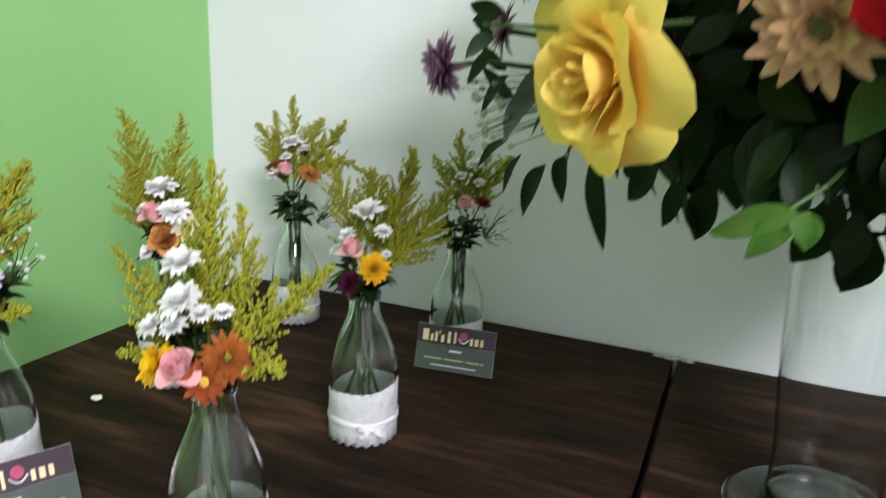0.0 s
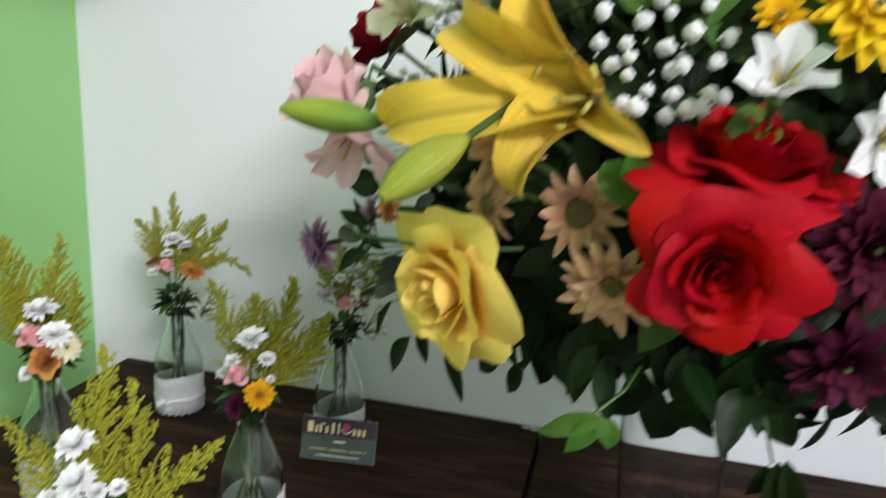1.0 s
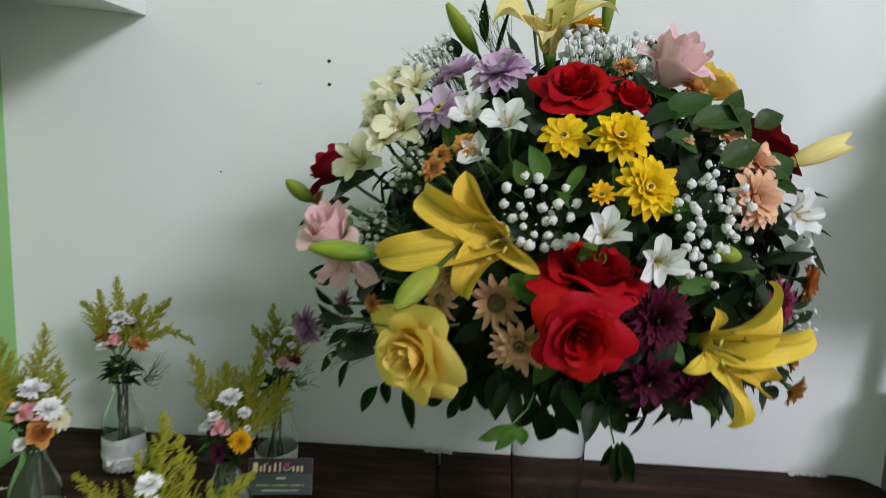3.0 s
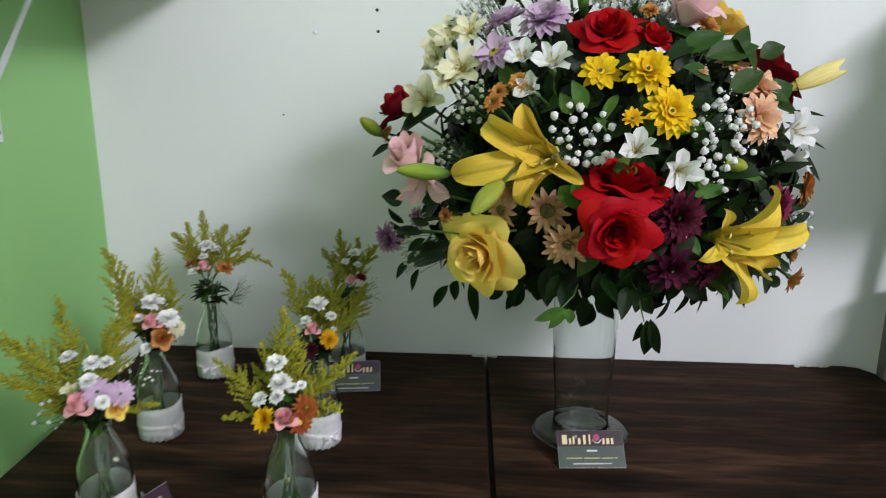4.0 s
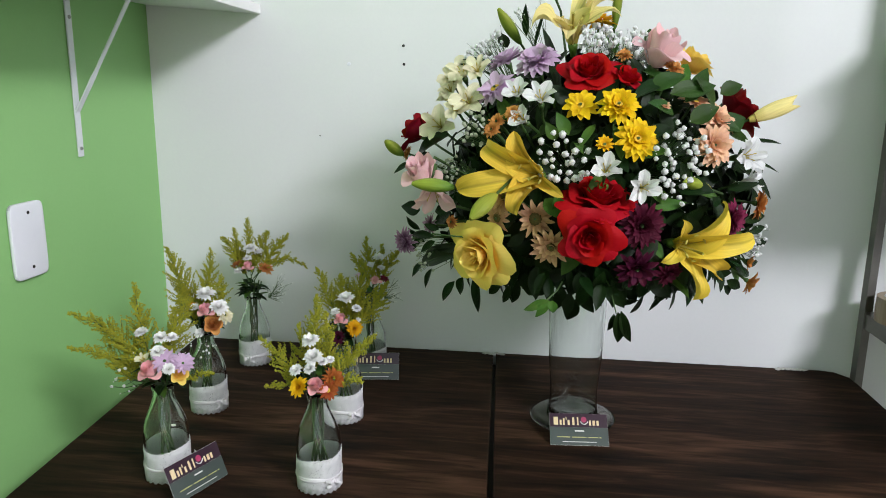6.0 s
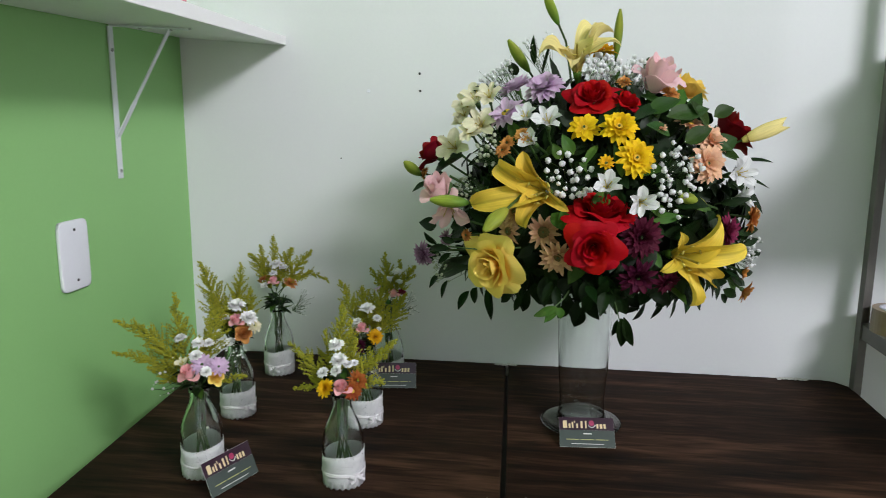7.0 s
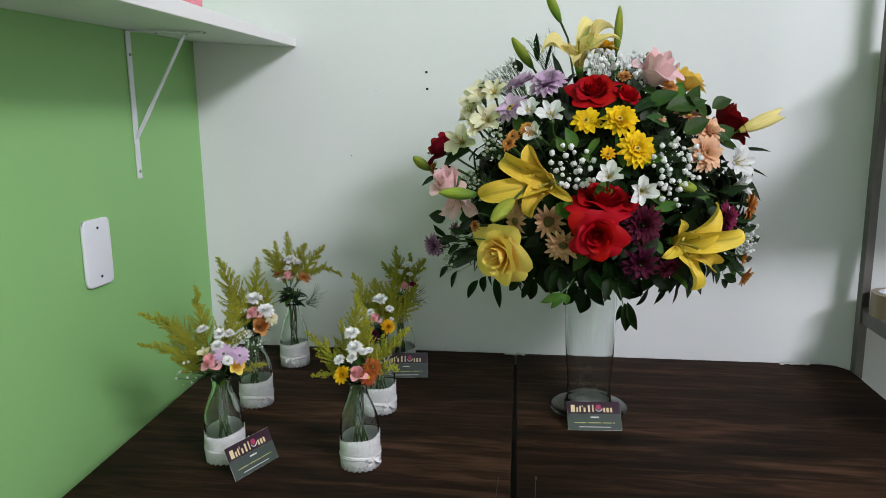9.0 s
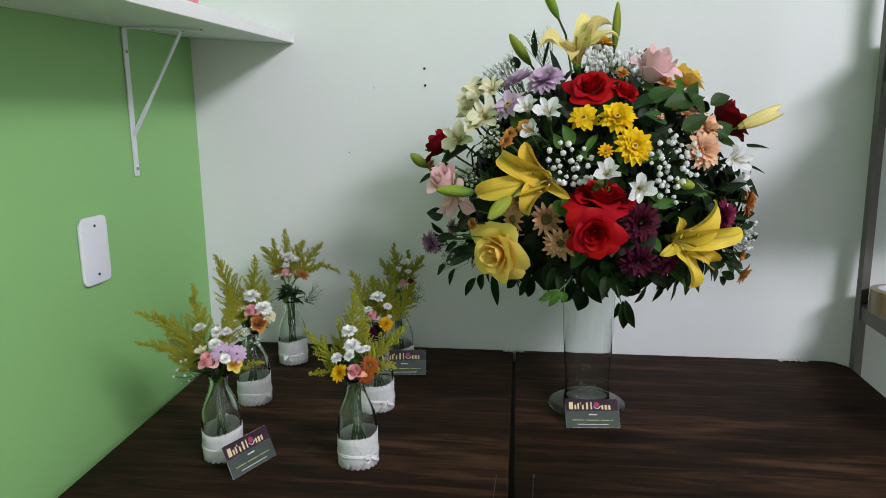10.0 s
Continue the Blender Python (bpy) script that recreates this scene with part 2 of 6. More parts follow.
MUM_RUST = petal_mat("rust orange petal", (0.22, 0.036, 0.008), (0.36, 0.085, 0.022), 0.55, 0.22, 0.25, 0.7, 0.1)
MUM_COPPER = petal_mat("copper orange petal", (0.50, 0.16, 0.03), (0.62, 0.28, 0.08), 0.55, 0.22, 0.2, 0.7, 0.08)
MUM_TAN = petal_mat("tan peach petal", (0.44, 0.19, 0.08), (0.66, 0.40, 0.23), 0.55, 0.25, 0.25, 0.8, 0.08)
MUM_PEACH = petal_mat("peach petal", (0.72, 0.34, 0.16), (0.82, 0.52, 0.34), 0.55, 0.28, 0.18, 0.8, 0.06)
MUM_LILAC = petal_mat("lilac petal", (0.70, 0.52, 0.70), (0.66, 0.48, 0.66), 0.55, 0.28, 0.2, 0.8, 0.06)
MUM_PLUM = petal_mat("dark plum petal", (0.035, 0.003, 0.012), (0.085, 0.008, 0.03), 0.55, 0.2, 0.25, 0.9, 0.1)
MUM_WINE = petal_mat("wine red petal", (0.16, 0.008, 0.03), (0.26, 0.03, 0.07), 0.55, 0.2, 0.25, 0.9, 0.1)
MUM_MAUVE = petal_mat("mauve and white petal", (0.10, 0.012, 0.06), (0.50, 0.30, 0.46), 0.55, 0.22, 0.3, 1.0, 0.1)
MUM_WHITE = petal_mat("white petal", (0.84, 0.85, 0.74), (0.93, 0.93, 0.91), 0.55, 0.14, 0.1, 0.4, 0.04)
ALS_WHITE = petal_mat("white alstroemeria petal", (0.62, 0.66, 0.46), (0.80, 0.81, 0.80), 0.45, 0.3, 0.26, 0.35, 0.04, 0.15)
ALS_CREAM = petal_mat("cream alstroemeria petal", (0.66, 0.62, 0.28), (0.80, 0.76, 0.54), 0.45, 0.3, 0.2, 0.4, 0.05)
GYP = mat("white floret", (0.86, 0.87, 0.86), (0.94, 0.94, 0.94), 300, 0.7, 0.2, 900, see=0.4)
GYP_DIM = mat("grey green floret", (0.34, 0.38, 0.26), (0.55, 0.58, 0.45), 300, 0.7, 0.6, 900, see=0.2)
EYE_YELLOW = mat("yellow flower eye", (0.55, 0.33, 0.02), (0.75, 0.5, 0.05), 400, 0.8, 1.0, 900)
EYE_BROWN = mat("olive brown flower eye", (0.07, 0.05, 0.012), (0.16, 0.12, 0.03), 400, 0.8, 1.0, 900)
FOAM = mat("wet floral foam", (0.012, 0.028, 0.012), (0.025, 0.05, 0.02), 30, 0.9, 0.5)

# ---- helpers for meshes ----
def empty(name, at=(0, 0, 0), rz=0.0):
    ob = new(name)
    ob.matrix_basis = pose(*at, 0, 0, rz)
    return ob


def mesh_of(name, bm, material, smooth=False):
    data = bpy.data.meshes.new(name)
    bm.normal_update()
    bm.to_mesh(data)
    bm.free()
    for m in material if isinstance(material, (list, tuple)) else [material]:
        data.materials.append(m)
    if smooth:
        data.polygons.foreach_set("use_smooth", [True] * len(data.polygons))
    return data


def part(name, bm, material, parent=None, label="", at=None, smooth=False):
    """One bmesh (or ready mesh) as one object under a thing or part."""
    data = bm if isinstance(bm, bpy.types.Mesh) else mesh_of(name, bm, material, smooth)
    ob = new(name, data)
    ob.parent = parent
    if at is not None:
        ob.matrix_basis = at
    if label:
        ob["label"] = label
    return ob


def box(lo, hi, bevel=0.0, bm=None):
    bm = bm or bmesh.new()
    c = [(a + b) / 2 for a, b in zip(lo, hi)]
    s = [b - a for a, b in zip(lo, hi)]
    made = bmesh.ops.create_cube(bm, size=1, matrix=Matrix.Translation(c) @ Matrix.Diagonal((*s, 1)))
    if bevel:
        edges = list({e for v in made["verts"] for e in v.link_edges})
        bmesh.ops.bevel(bm, geom=edges, offset=bevel, segments=2, affect="EDGES", profile=0.6)
    return bm


def prism(corners, z0, z1, bevel=0.0):
    """A plate over a polygon of x, y corners."""
    bm = bmesh.new()
    low = [bm.verts.new((x, y, z0)) for x, y in corners]
    top = [bm.verts.new((x, y, z1)) for x, y in corners]
    bm.faces.new(low[::-1])
    bm.faces.new(top)
    n = len(corners)
    for i in range(n):
        bm.faces.new((low[i], low[(i + 1) % n], top[(i + 1) % n], top[i]))
    bmesh.ops.recalc_face_normals(bm, faces=bm.faces)
    if bevel:
        bmesh.ops.bevel(bm, geom=list(bm.edges), offset=bevel, segments=2, affect="EDGES", profile=0.6)
    return bm


def lathe(profile, n=40, bm=None):
    """Turn a list of (radius, height) about z; radius 0 closes it."""
    bm = bm or bmesh.new()
    rings = []
    for r, z in profile:
        if r < 1e-6:
            rings.append([bm.verts.new((0, 0, z))])
        else:
            rings.append([bm.verts.new((r * math.cos(2 * math.pi * i / n), r * math.sin(2 * math.pi * i / n), z)) for i in range(n)])
    for a, b in zip(rings, rings[1:]):
        for i in range(n):
            j = (i + 1) % n
            loop = [a[i % len(a)], a[j % len(a)], b[j % len(b)], b[i % len(b)]]
            uniq = list(dict.fromkeys(loop))
            if len(uniq) > 2:
                bm.faces.new(uniq)
    return bm


def tube(points, r0, r1=None, n=6, bm=None):
    """A tapered round bar along points."""
    bm = bm or bmesh.new()
    r1 = r0 if r1 is None else r1
    pts = [Vector(p) for p in points]
    rings = []
    for k, p in enumerate(pts):
        d = (pts[min(k + 1, len(pts) - 1)] - pts[max(k - 1, 0)]).normalized()
        side = d.cross(Vector((0, 0, 1)) if abs(d.z) < 0.9 else Vector((1, 0, 0))).normalized()
        up = side.cross(d)
        r = r0 + (r1 - r0) * k / (len(pts) - 1)
        rings.append([bm.verts.new(p + r * (math.cos(2 * math.pi * i / n) * side + math.sin(2 * math.pi * i / n) * up)) for i in range(n)])
    for a, b in zip(rings, rings[1:]):
        for i in range(n):
            bm.faces.new((a[i], a[(i + 1) % n], b[(i + 1) % n], b[i]))
    bm.faces.new(rings[0])
    bm.faces.new(rings[-1][::-1])
    return bm


# ---- the room ----
T = 0.12
RX, FY, CZ = 4.2, -3.2, 3.4          # right wall, front wall, ceiling
tagged(part("floor", box((-T, FY - T, -0.1), (RX + T, T, 0)), FLOOR), "pale grey tiled shop floor", "floor", kind="structure")
tagged(part("ceiling", box((-T, FY - T, CZ), (RX + T, T, CZ + 0.1)), CEILING), "plain white painted ceiling", "ceiling", kind="structure")
tagged(part("wall_north", box((-T, 0, 0), (RX + T, T, CZ)), WHITE_WALL), "plain white painted wall behind the tables", "wall", kind="structure")
tagged(part("wall_west", box((-T, FY, 0), (0, 0, CZ)), GREEN_WALL), "light green painted side wall", "wall", kind="structure")
tagged(part("wall_east", box((RX, FY, 0), (RX + T, 0, CZ)), WHITE_WALL), "plain white painted side wall", "wall", kind="structure")


def wall_with_openings(name, y0, y1, x0, x1, holes):
    """A wall along x with rectangular openings (x0, x1, z0, z1), from left to right."""
    bm = bmesh.new()
    x = x0
    for a, b, low, high in holes:
        box((x, y0, 0), (a, y1, CZ), bm=bm)
        if low > 0:
            box((a, y0, 0), (b, y1, low), bm=bm)
        box((a, y0, high), (b, y1, CZ), bm=bm)
        x = b
    box((x, y0, 0), (x1, y1, CZ), bm=bm)
    return bm


# unseen front wall; doorway and window are cut only for the lamps and sky
front = wall_with_openings("wall_south", FY - T, FY, -T, RX + T, [(0.2, 2.0, 0, 2.4), (2.3, 3.9, 2.85, 3.34)])
tagged(part("wall_south", front, WHITE_WALL), "unseen white painted wall with openings added for the lamps", "wall", kind="structure")

# screw holes and specks in the white wall
for hx, hz, hr in ((0.524, 1.367, 0.0022), (0.525, 1.332, 0.0022), (0.353, 1.191, 0.0011)):
    hole = part("screw_hole", lathe([(0, 0.0006), (hr * 0.8, 0.0006), (hr, 0.0012), (hr * 1.25, 0.0004), (hr * 1.25, 0)], 12), DARK, at=pose(hx, -0.0005, hz, 90))
    tagged(hole, "small dark screw hole in the white wall", "hole", "holes in the wall", "structure")
plug = part("wall_plug", lathe([(0, 0.0008), (0.0018, 0.0008), (0.0022, 0.0018), (0.0034, 0.0012), (0.0036, 0)], 14), PLATE, at=pose(0.415, -0.0005, 1.332, 90))
tagged(plug, "small white plastic plug in the white wall", "wall plug", kind="structure")

# ---- the tables ----
TOP = 0.75


def table(label, corners, feet):
    x0, y0 = corners[0]
    ob = tagged(empty("table", (x0, y0, 0)), label, "table", "tables pushed together")
    loc = [(x - x0, y - y0) for x, y in corners]
    part("tabletop", prism(loc, TOP - 0.025, TOP, 0.0015), WOOD, ob)
    cx, cy = sum(x for x, _ in feet) / 4 - x0, sum(y for _, y in feet) / 4 - y0
    part("apron", prism([(cx + (x - cx) * 0.995, cy + (y - cy) * 0.95) for x, y in loc], TOP - 0.1, TOP - 0.0255), EDGE, ob)
    for x, y in feet:
        lx, ly = cx + (x - x0 - cx) * 0.84, cy + (y - y0 - cy) * 0.8
        part("leg", box((lx - 0.022, ly - 0.022, 0), (lx + 0.022, ly + 0.022, TOP - 0.1), 0.003), EDGE, ob)
    return ob


seamed = table("dark brown wood-print table beside the green wall", [(0.066, -0.006), (0.7150, -0.006), (0.7425, -0.76), (0.115, -0.80)],
               [(0.066, -0.006), (0.715, -0.006), (0.742, -0.76), (0.115, -0.80)])
joined = table("dark brown wood-print table under the tall bouquet", [(0.7205, -0.006), (1.362, -0.006), (1.385, -0.012), (1.406, -0.040), (1.406, -0.74), (0.7510, -0.74)],
               [(0.72, -0.006), (1.38, -0.006), (1.406, -0.74), (0.75, -0.74)])

# Added dark strip that stands in for the shade down the joint's gap
part("batten", prism([(0.63, 0), (0.69, 0), (0.715, -0.74), (0.655, -0.74)], TOP - 0.04, TOP - 0.0265), EDGE, seamed, "dark strip added as shade under the joint")

for x, y, dx, dy in ((0.6515, -0.565, 0.0012, -0.085), (0.7055, -0.556, 0.003, -0.012), (0.7062, -0.57, 0.0012, -0.07)):
    part("worn_line", box((x, y + dy, TOP + 0.0001), (x + dx, y, TOP + 0.0004)), EDGE, seamed if x < 0.68 else joined, "dark worn line in the laminate", at=None if x < 0.68 else pose(-0.655, 0, 0))

# crumbs of plaster where the tabletops meet the wall
random.seed(4)
for label, x0, x1, n, big in (("small crumbs of white plaster at the table joint", 0.695, 0.738, 7, 0.007), ("grey plaster crumbs along the table edge", 1.275, 1.335, 12, 0.006)):
    for i in range(n):
        x = x0 + (x1 - x0) * (i + 0.5) / n
        bm = bmesh.new()
        bmesh.ops.create_icosphere(bm, subdivisions=1, radius=1)
        for v in bm.verts:
            v.co *= random.uniform(0.6, 1.1)
            v.co = Vector((v.co.x * big * random.uniform(0.8, 1.1), v.co.y * 0.004, v.co.z * 0.0028))
        crumb = part("plaster_crumb", bm, PLASTER, at=pose(x, -0.012 - random.random() * 0.006, TOP + 0.0018, 0, 0, random.uniform(-20, 20)))
        tagged(crumb, label, "plaster crumb", "plaster crumbs")

# ---- shelf with its bracket ----
shelf = tagged(empty("wall_shelf", (0, 0, 1.425)), "white laminated shelf board above the table, on a white bracket", "shelf")
bm = bmesh.new()
quad = [(0.001, -0.001), (0.239, -0.001), (0.236, -1.15), (0.001, -1.15)]
drop = [0.019, 0.001, -0.002, 0.0]
thick = [0.020, 0.018, 0.034, 0.034]
low = [bm.verts.new((x, y, d)) for (x, y), d in zip(quad, drop)]
top = [bm.verts.new((x, y, d + h)) for (x, y), d, h in zip(quad, drop, thick)]
bm.faces.new(low)
bm.faces.new(top)
for i in range(4):
    bm.faces.new((low[i], low[(i + 1) % 4], top[(i + 1) % 4], top[i]))
bmesh.ops.recalc_face_normals(bm, faces=bm.faces)
bmesh.ops.bevel(bm, geom=list(bm.edges), offset=0.001, segments=1, affect="EDGES")
part("board", bm, SHELF_WHITE, shelf)
bracket = part("bracket", box((0.001, -0.266, -0.262), (0.004, -0.252, 0.0115), 0.0008), BRACKET, shelf, "white steel shelf bracket")
bm = box((0.004, -0.265, -0.003), (0.15, -0.253, 0.000), 0.0008)
part("arm", bm, BRACKET, bracket, at=pose(0, 0, 0.0144, 0, 3.46, 0))
bm = bmesh.new()
a, b = Vector((0.004, -0.259, -0.185)), Vector((0.117, -0.259, 0.0055))
strip = []
for p, hw in ((a, 0.006), (a.lerp(b, 0.3), 0.0065), (a.lerp(b, 0.36), 0.0045), (b, 0.005)):
    strip.append([bm.verts.new(p + Vector((dx, dy, 0))) for dx, dy in ((-0.0012, -hw), (0.0012, -hw), (0.0012, hw), (-0.0012, hw))])
for p, q in zip(strip, strip[1:]):
    for i in range(4):
        bm.faces.new((p[i], p[(i + 1) % 4], q[(i + 1) % 4], q[i]))
bm.faces.new(strip[0][::-1])
bm.faces.new(strip[-1])
bmesh.ops.recalc_face_normals(bm, faces=bm.faces)
part("brace", bm, BRACKET, bracket)
for z in (-0.03, -0.248):
    part("screw", lathe([(0, 0.0016), (0.0028, 0.0012), (0.0034, 0), (0.0034, -0.001)], 12), SCREW, bracket, at=pose(0.0046, -0.259, z, 0, 90))
for x, y in ((0.12, -0.259), (0.125, -0.241), (0.155, -0.259), (0.06, -0.259)):
    part("screw", lathe([(0, -0.0016), (0.0026, -0.0012), (0.003, 0), (0.003, 0.001)], 10), SCREW, shelf, at=pose(x, y, 0.0142 - 0.0605 * x - 0.003 * (y == -0.259 and x < 0.15)))

# ---- blank cover plate on the green wall ----
plate = tagged(empty("cover_plate", (0, -0.415, 1.0465)), "white plastic blank cover plate on the green wall", "cover plate")
bm = prism([(0.0375 * math.copysign(abs(math.cos(a)) ** 0.22, math.cos(a)), 0.0595 * math.copysign(abs(math.sin(a)) ** 0.22, math.sin(a))) for a in [2 * math.pi * (k + 0.5) / 40 for k in range(40)]], 0, 0.007, 0.0022)
part("plate", bm, PLATE, plate, at=pose(0.0008, 0, 0, 90, 0, 90), smooth=True)
for z in (0.0435, -0.0425):
    part("screw", lathe([(0, 0.0008), (0.002, 0.0008), (0.0026, 0.0001), (0.0026, -0.0005)], 12), DARK, plate, at=pose(0.0083, 0.001, z, 0, 90))

# ---- metal rack beside the tables ----
rack = tagged(empty("metal_rack", (1.405, -0.04, 0)), "grey steel storage rack standing beside the table", "rack")
for x, y in ((0, 0), (0.9, 0), (0, -0.45), (0.9, -0.45)):
    bm = bmesh.new()
    sx, sy = (1 if x == 0 else -1), (1 if y == 0 else -1)
    box((x - 0.0015, min(y, y - sy * 0.022), 0), (x + 0.0015, max(y, y - sy * 0.022), 2.2), bm=bm)
    box((min(x, x + sx * 0.022), y - 0.0015, 0), (max(x, x + sx * 0.022), y + 0.0015, 2.2), bm=bm)
    part("post", bm, STEEL, rack)
for z in (0.15, 0.885, 1.32, 2.15):
    bm = box((0.002, -0.448, z - 0.002), (0.898, -0.002, z))
    for lo, hi in (((0.002, -0.448, z - 0.028), (0.004, -0.002, z - 0.002)), ((0.896, -0.448, z - 0.028), (0.898, -0.002, z - 0.002)), ((0.004, -0.004, z - 0.028), (0.896, -0.002, z - 0.002)), ((0.004, -0.448, z - 0.028), (0.896, -0.446, z - 0.002))):
        box(lo, hi, bm=bm)
    part("shelf_plate", bm, STEEL, rack)

# ---- small things round the rack and shelf ----
roll = tagged(empty("tape_roll", (1.455, -0.105, 0.885)), "roll of brown packing tape lying on the rack", "tape roll")
part("tape", lathe([(0.038, 0), (0.05, 0), (0.05, 0.045), (0.038, 0.045), (0.038, 0)], 40), TAPE, roll)
part("core", lathe([(0.0345, 0.0), (0.0378, 0.0), (0.0378, 0.046), (0.0345, 0.046), (0.0345, 0)], 40), TAPE_LABEL, roll, "pale printed cardboard core")
crate = tagged(empty("storage_box", (1.43, -0.09, 1.32)), "dark reddish brown box on the upper rack shelf", "box")
part("body", box((0, -0.14, 0), (0.22, 0.035, 0.075), 0.003), BOX_BROWN, crate)
part("lid", box((-0.004, -0.144, 0.0755), (0.224, 0.039, 0.098), 0.003), BOX_BROWN, crate)
ornament = tagged(empty("paper_box", (0.205, -0.435, 1.4525)), "small pink paper box on the white shelf", "box")
part("body", box((0, 0, 0), (0.022, 0.03, 0.014), 0.002), PINK, ornament)
part("lid", box((-0.001, -0.001, 0.0142), (0.023, 0.031, 0.02), 0.001), PINK, ornament)

# ---- bottles with lace ----
BOTTLE = [(0, 0.004), (0.020, 0.002), (0.027, 0.0005), (0.0295, 0.003), (0.030, 0.010), (0.030, 0.062), (0.0294, 0.071), (0.0272, 0.081), (0.0240, 0.090),
          (0.0200, 0.100), (0.0162, 0.109), (0.0138, 0.117), (0.0130, 0.124), (0.0136, 0.127), (0.0146, 0.129), (0.0146, 0.134), (0.0136, 0.136), (0.0118, 0.135), (0.0110, 0.124),
          (0.0117, 0.117), (0.0141, 0.109), (0.0179, 0.100), (0.0218, 0.090), (0.0250, 0.081), (0.0272, 0.071), (0.0278, 0.061), (0.0278, 0.012), (0.026, 0.007), (0, 0.006)]


def band(r, low, high, n=96, scallop=0.0, waves=30, lean=0.0, thick=0.0006):
    """A cloth band round a bottle, with scalloped edges."""
    bm = bmesh.new()
    inner, outer = [], []
    for i in range(n):
        a = 2 * math.pi * i / n
        c, s = math.cos(a), math.sin(a)
        wave = scallop * abs(math.sin(a * waves / 2))
        z0, z1 = low - wave + scallop * 0.5, high + 0.35 * (wave - scallop * 0.5) + lean * c + 0.0012 * math.sin(3 * a + 1)
        rows = []
        for k in range(5):
            z = z0 + (z1 - z0) * k / 4
            rr = r + 0.0003 * math.sin(5 * a + k * 1.7)
            rows.append((bm.verts.new((rr * c, rr * s, z)), bm.verts.new(((rr + thick) * c, (rr + thick) * s, z))))
        outer.append([o for _, o in rows])
        inner.append([q for q, _ in rows])
    for i in range(n):
        j = (i + 1) % n
        for k in range(4):
            bm.faces.new((outer[i][k], outer[j][k], outer[j][k + 1], outer[i][k + 1]))
            bm.faces.new((inner[j][k], inner[i][k], inner[i][k + 1], inner[j][k + 1]))
        bm.faces.new((outer[i][0], inner[i][0], inner[j][0], outer[j][0]))
        bm.faces.new((outer[i][4], outer[j][4], inner[j][4], inner[i][4]))
    return bm


def bow(r, z):
    """A flat satin bow tied at the front of the band."""
    bm = bmesh.new()
    for sx, sz, length in ((1, 0.5, 0.013), (-1, 0.35, 0.012), (1, -0.9, 0.014), (-1, -1.0, 0.011)):
        pts = []
        for k in range(6):
            v = k / 5
            out = 0.002 + 0.004 * math.sin(math.pi * v)
            pts.append(Vector((sx * length * v, -r - out, z + sz * length * v * 0.6)))
        for p, q in zip(pts, pts[1:]):
            w = Vector((0, 0, 0.0022))
            bm.faces.new([bm.verts.new(c) for c in (p - w, q - w, q + w, p + w)])
    bmesh.ops.remove_doubles(bm, verts=bm.verts, dist=0.00005)
    bmesh.ops.create_uvsphere(bm, u_segments=8, v_segments=6, radius=0.0028, matrix=Matrix.Translation((0, -r - 0.0025, z)))
    return bm


def make_bottle():
    ob = tagged(empty("bottle_vase"), "small clear glass bottle with a white lace band", "bottle vase", "posy bottles on the table")
    part("bottle", lathe(BOTTLE, 48), GLASS, ob, smooth=True)
    part("lace_band", band(0.0303, 0.0015, 0.049, scallop=0.0034, waves=22, lean=0.004), LACE, ob, "white lace band with scalloped edges", smooth=True)
    part("ribbon", band(0.0314, 0.0185, 0.0235, scallop=0.0), SATIN, ob, "narrow white satin ribbon", smooth=True)
    part("bow", bow(0.0325, 0.0195), SATIN, ob, "small white satin bow", at=pose(0, 0, 0, 0, 0, 38))
    return ob


SPOTS = {"front": (0.505, -0.553), "left": (0.288, -0.557), "second": (0.250, -0.343), "middle": (0.486, -0.346), "corner": (0.2465, -0.125), "wall": (0.483, -0.136)}
first = make_bottle()
first.matrix_basis = pose(*SPOTS["front"], TOP, 0, 0, 12)
for key, turn in (("left", 75), ("second", 20), ("middle", 5), ("corner", -40), ("wall", 60)):
    copy_thing(first, pose(*SPOTS[key], TOP, 0, 0, turn))

# ---- tall glass vase ----
VASE_AT = (0.862, -0.290)
vase = tagged(empty("glass_vase", (*VASE_AT, TOP)), "tall clear glass vase with a broad foot", "vase")
FOOT = [(0, 0.0035), (0.05, 0.003), (0.064, 0.001), (0.069, 0.0015), (0.070, 0.003), (0.066, 0.0048), (0.053, 0.0062), (0.045, 0.0075), (0, 0.0072)]
VASE = [(0, 0.0085), (0.043, 0.0088), (0.0432, 0.011), (0.0395, 0.022), (0.0385, 0.045),
        (0.040, 0.07), (0.0425, 0.10), (0.0445, 0.14), (0.0455, 0.18), (0.046, 0.225), (0.0468, 0.23), (0.0465, 0.234), (0.0448, 0.233), (0.0444, 0.225), (0.0439, 0.18),
        (0.0429, 0.14), (0.0409, 0.10), (0.0384, 0.07), (0.0369, 0.045), (0.0378, 0.023), (0.041, 0.0115), (0.036, 0.0105), (0, 0.0102)]
part("foot", lathe(FOOT, 64), GLASS, vase, "broad round glass foot", smooth=True)
part("body", lathe(VASE, 64), GLASS, vase, smooth=True)


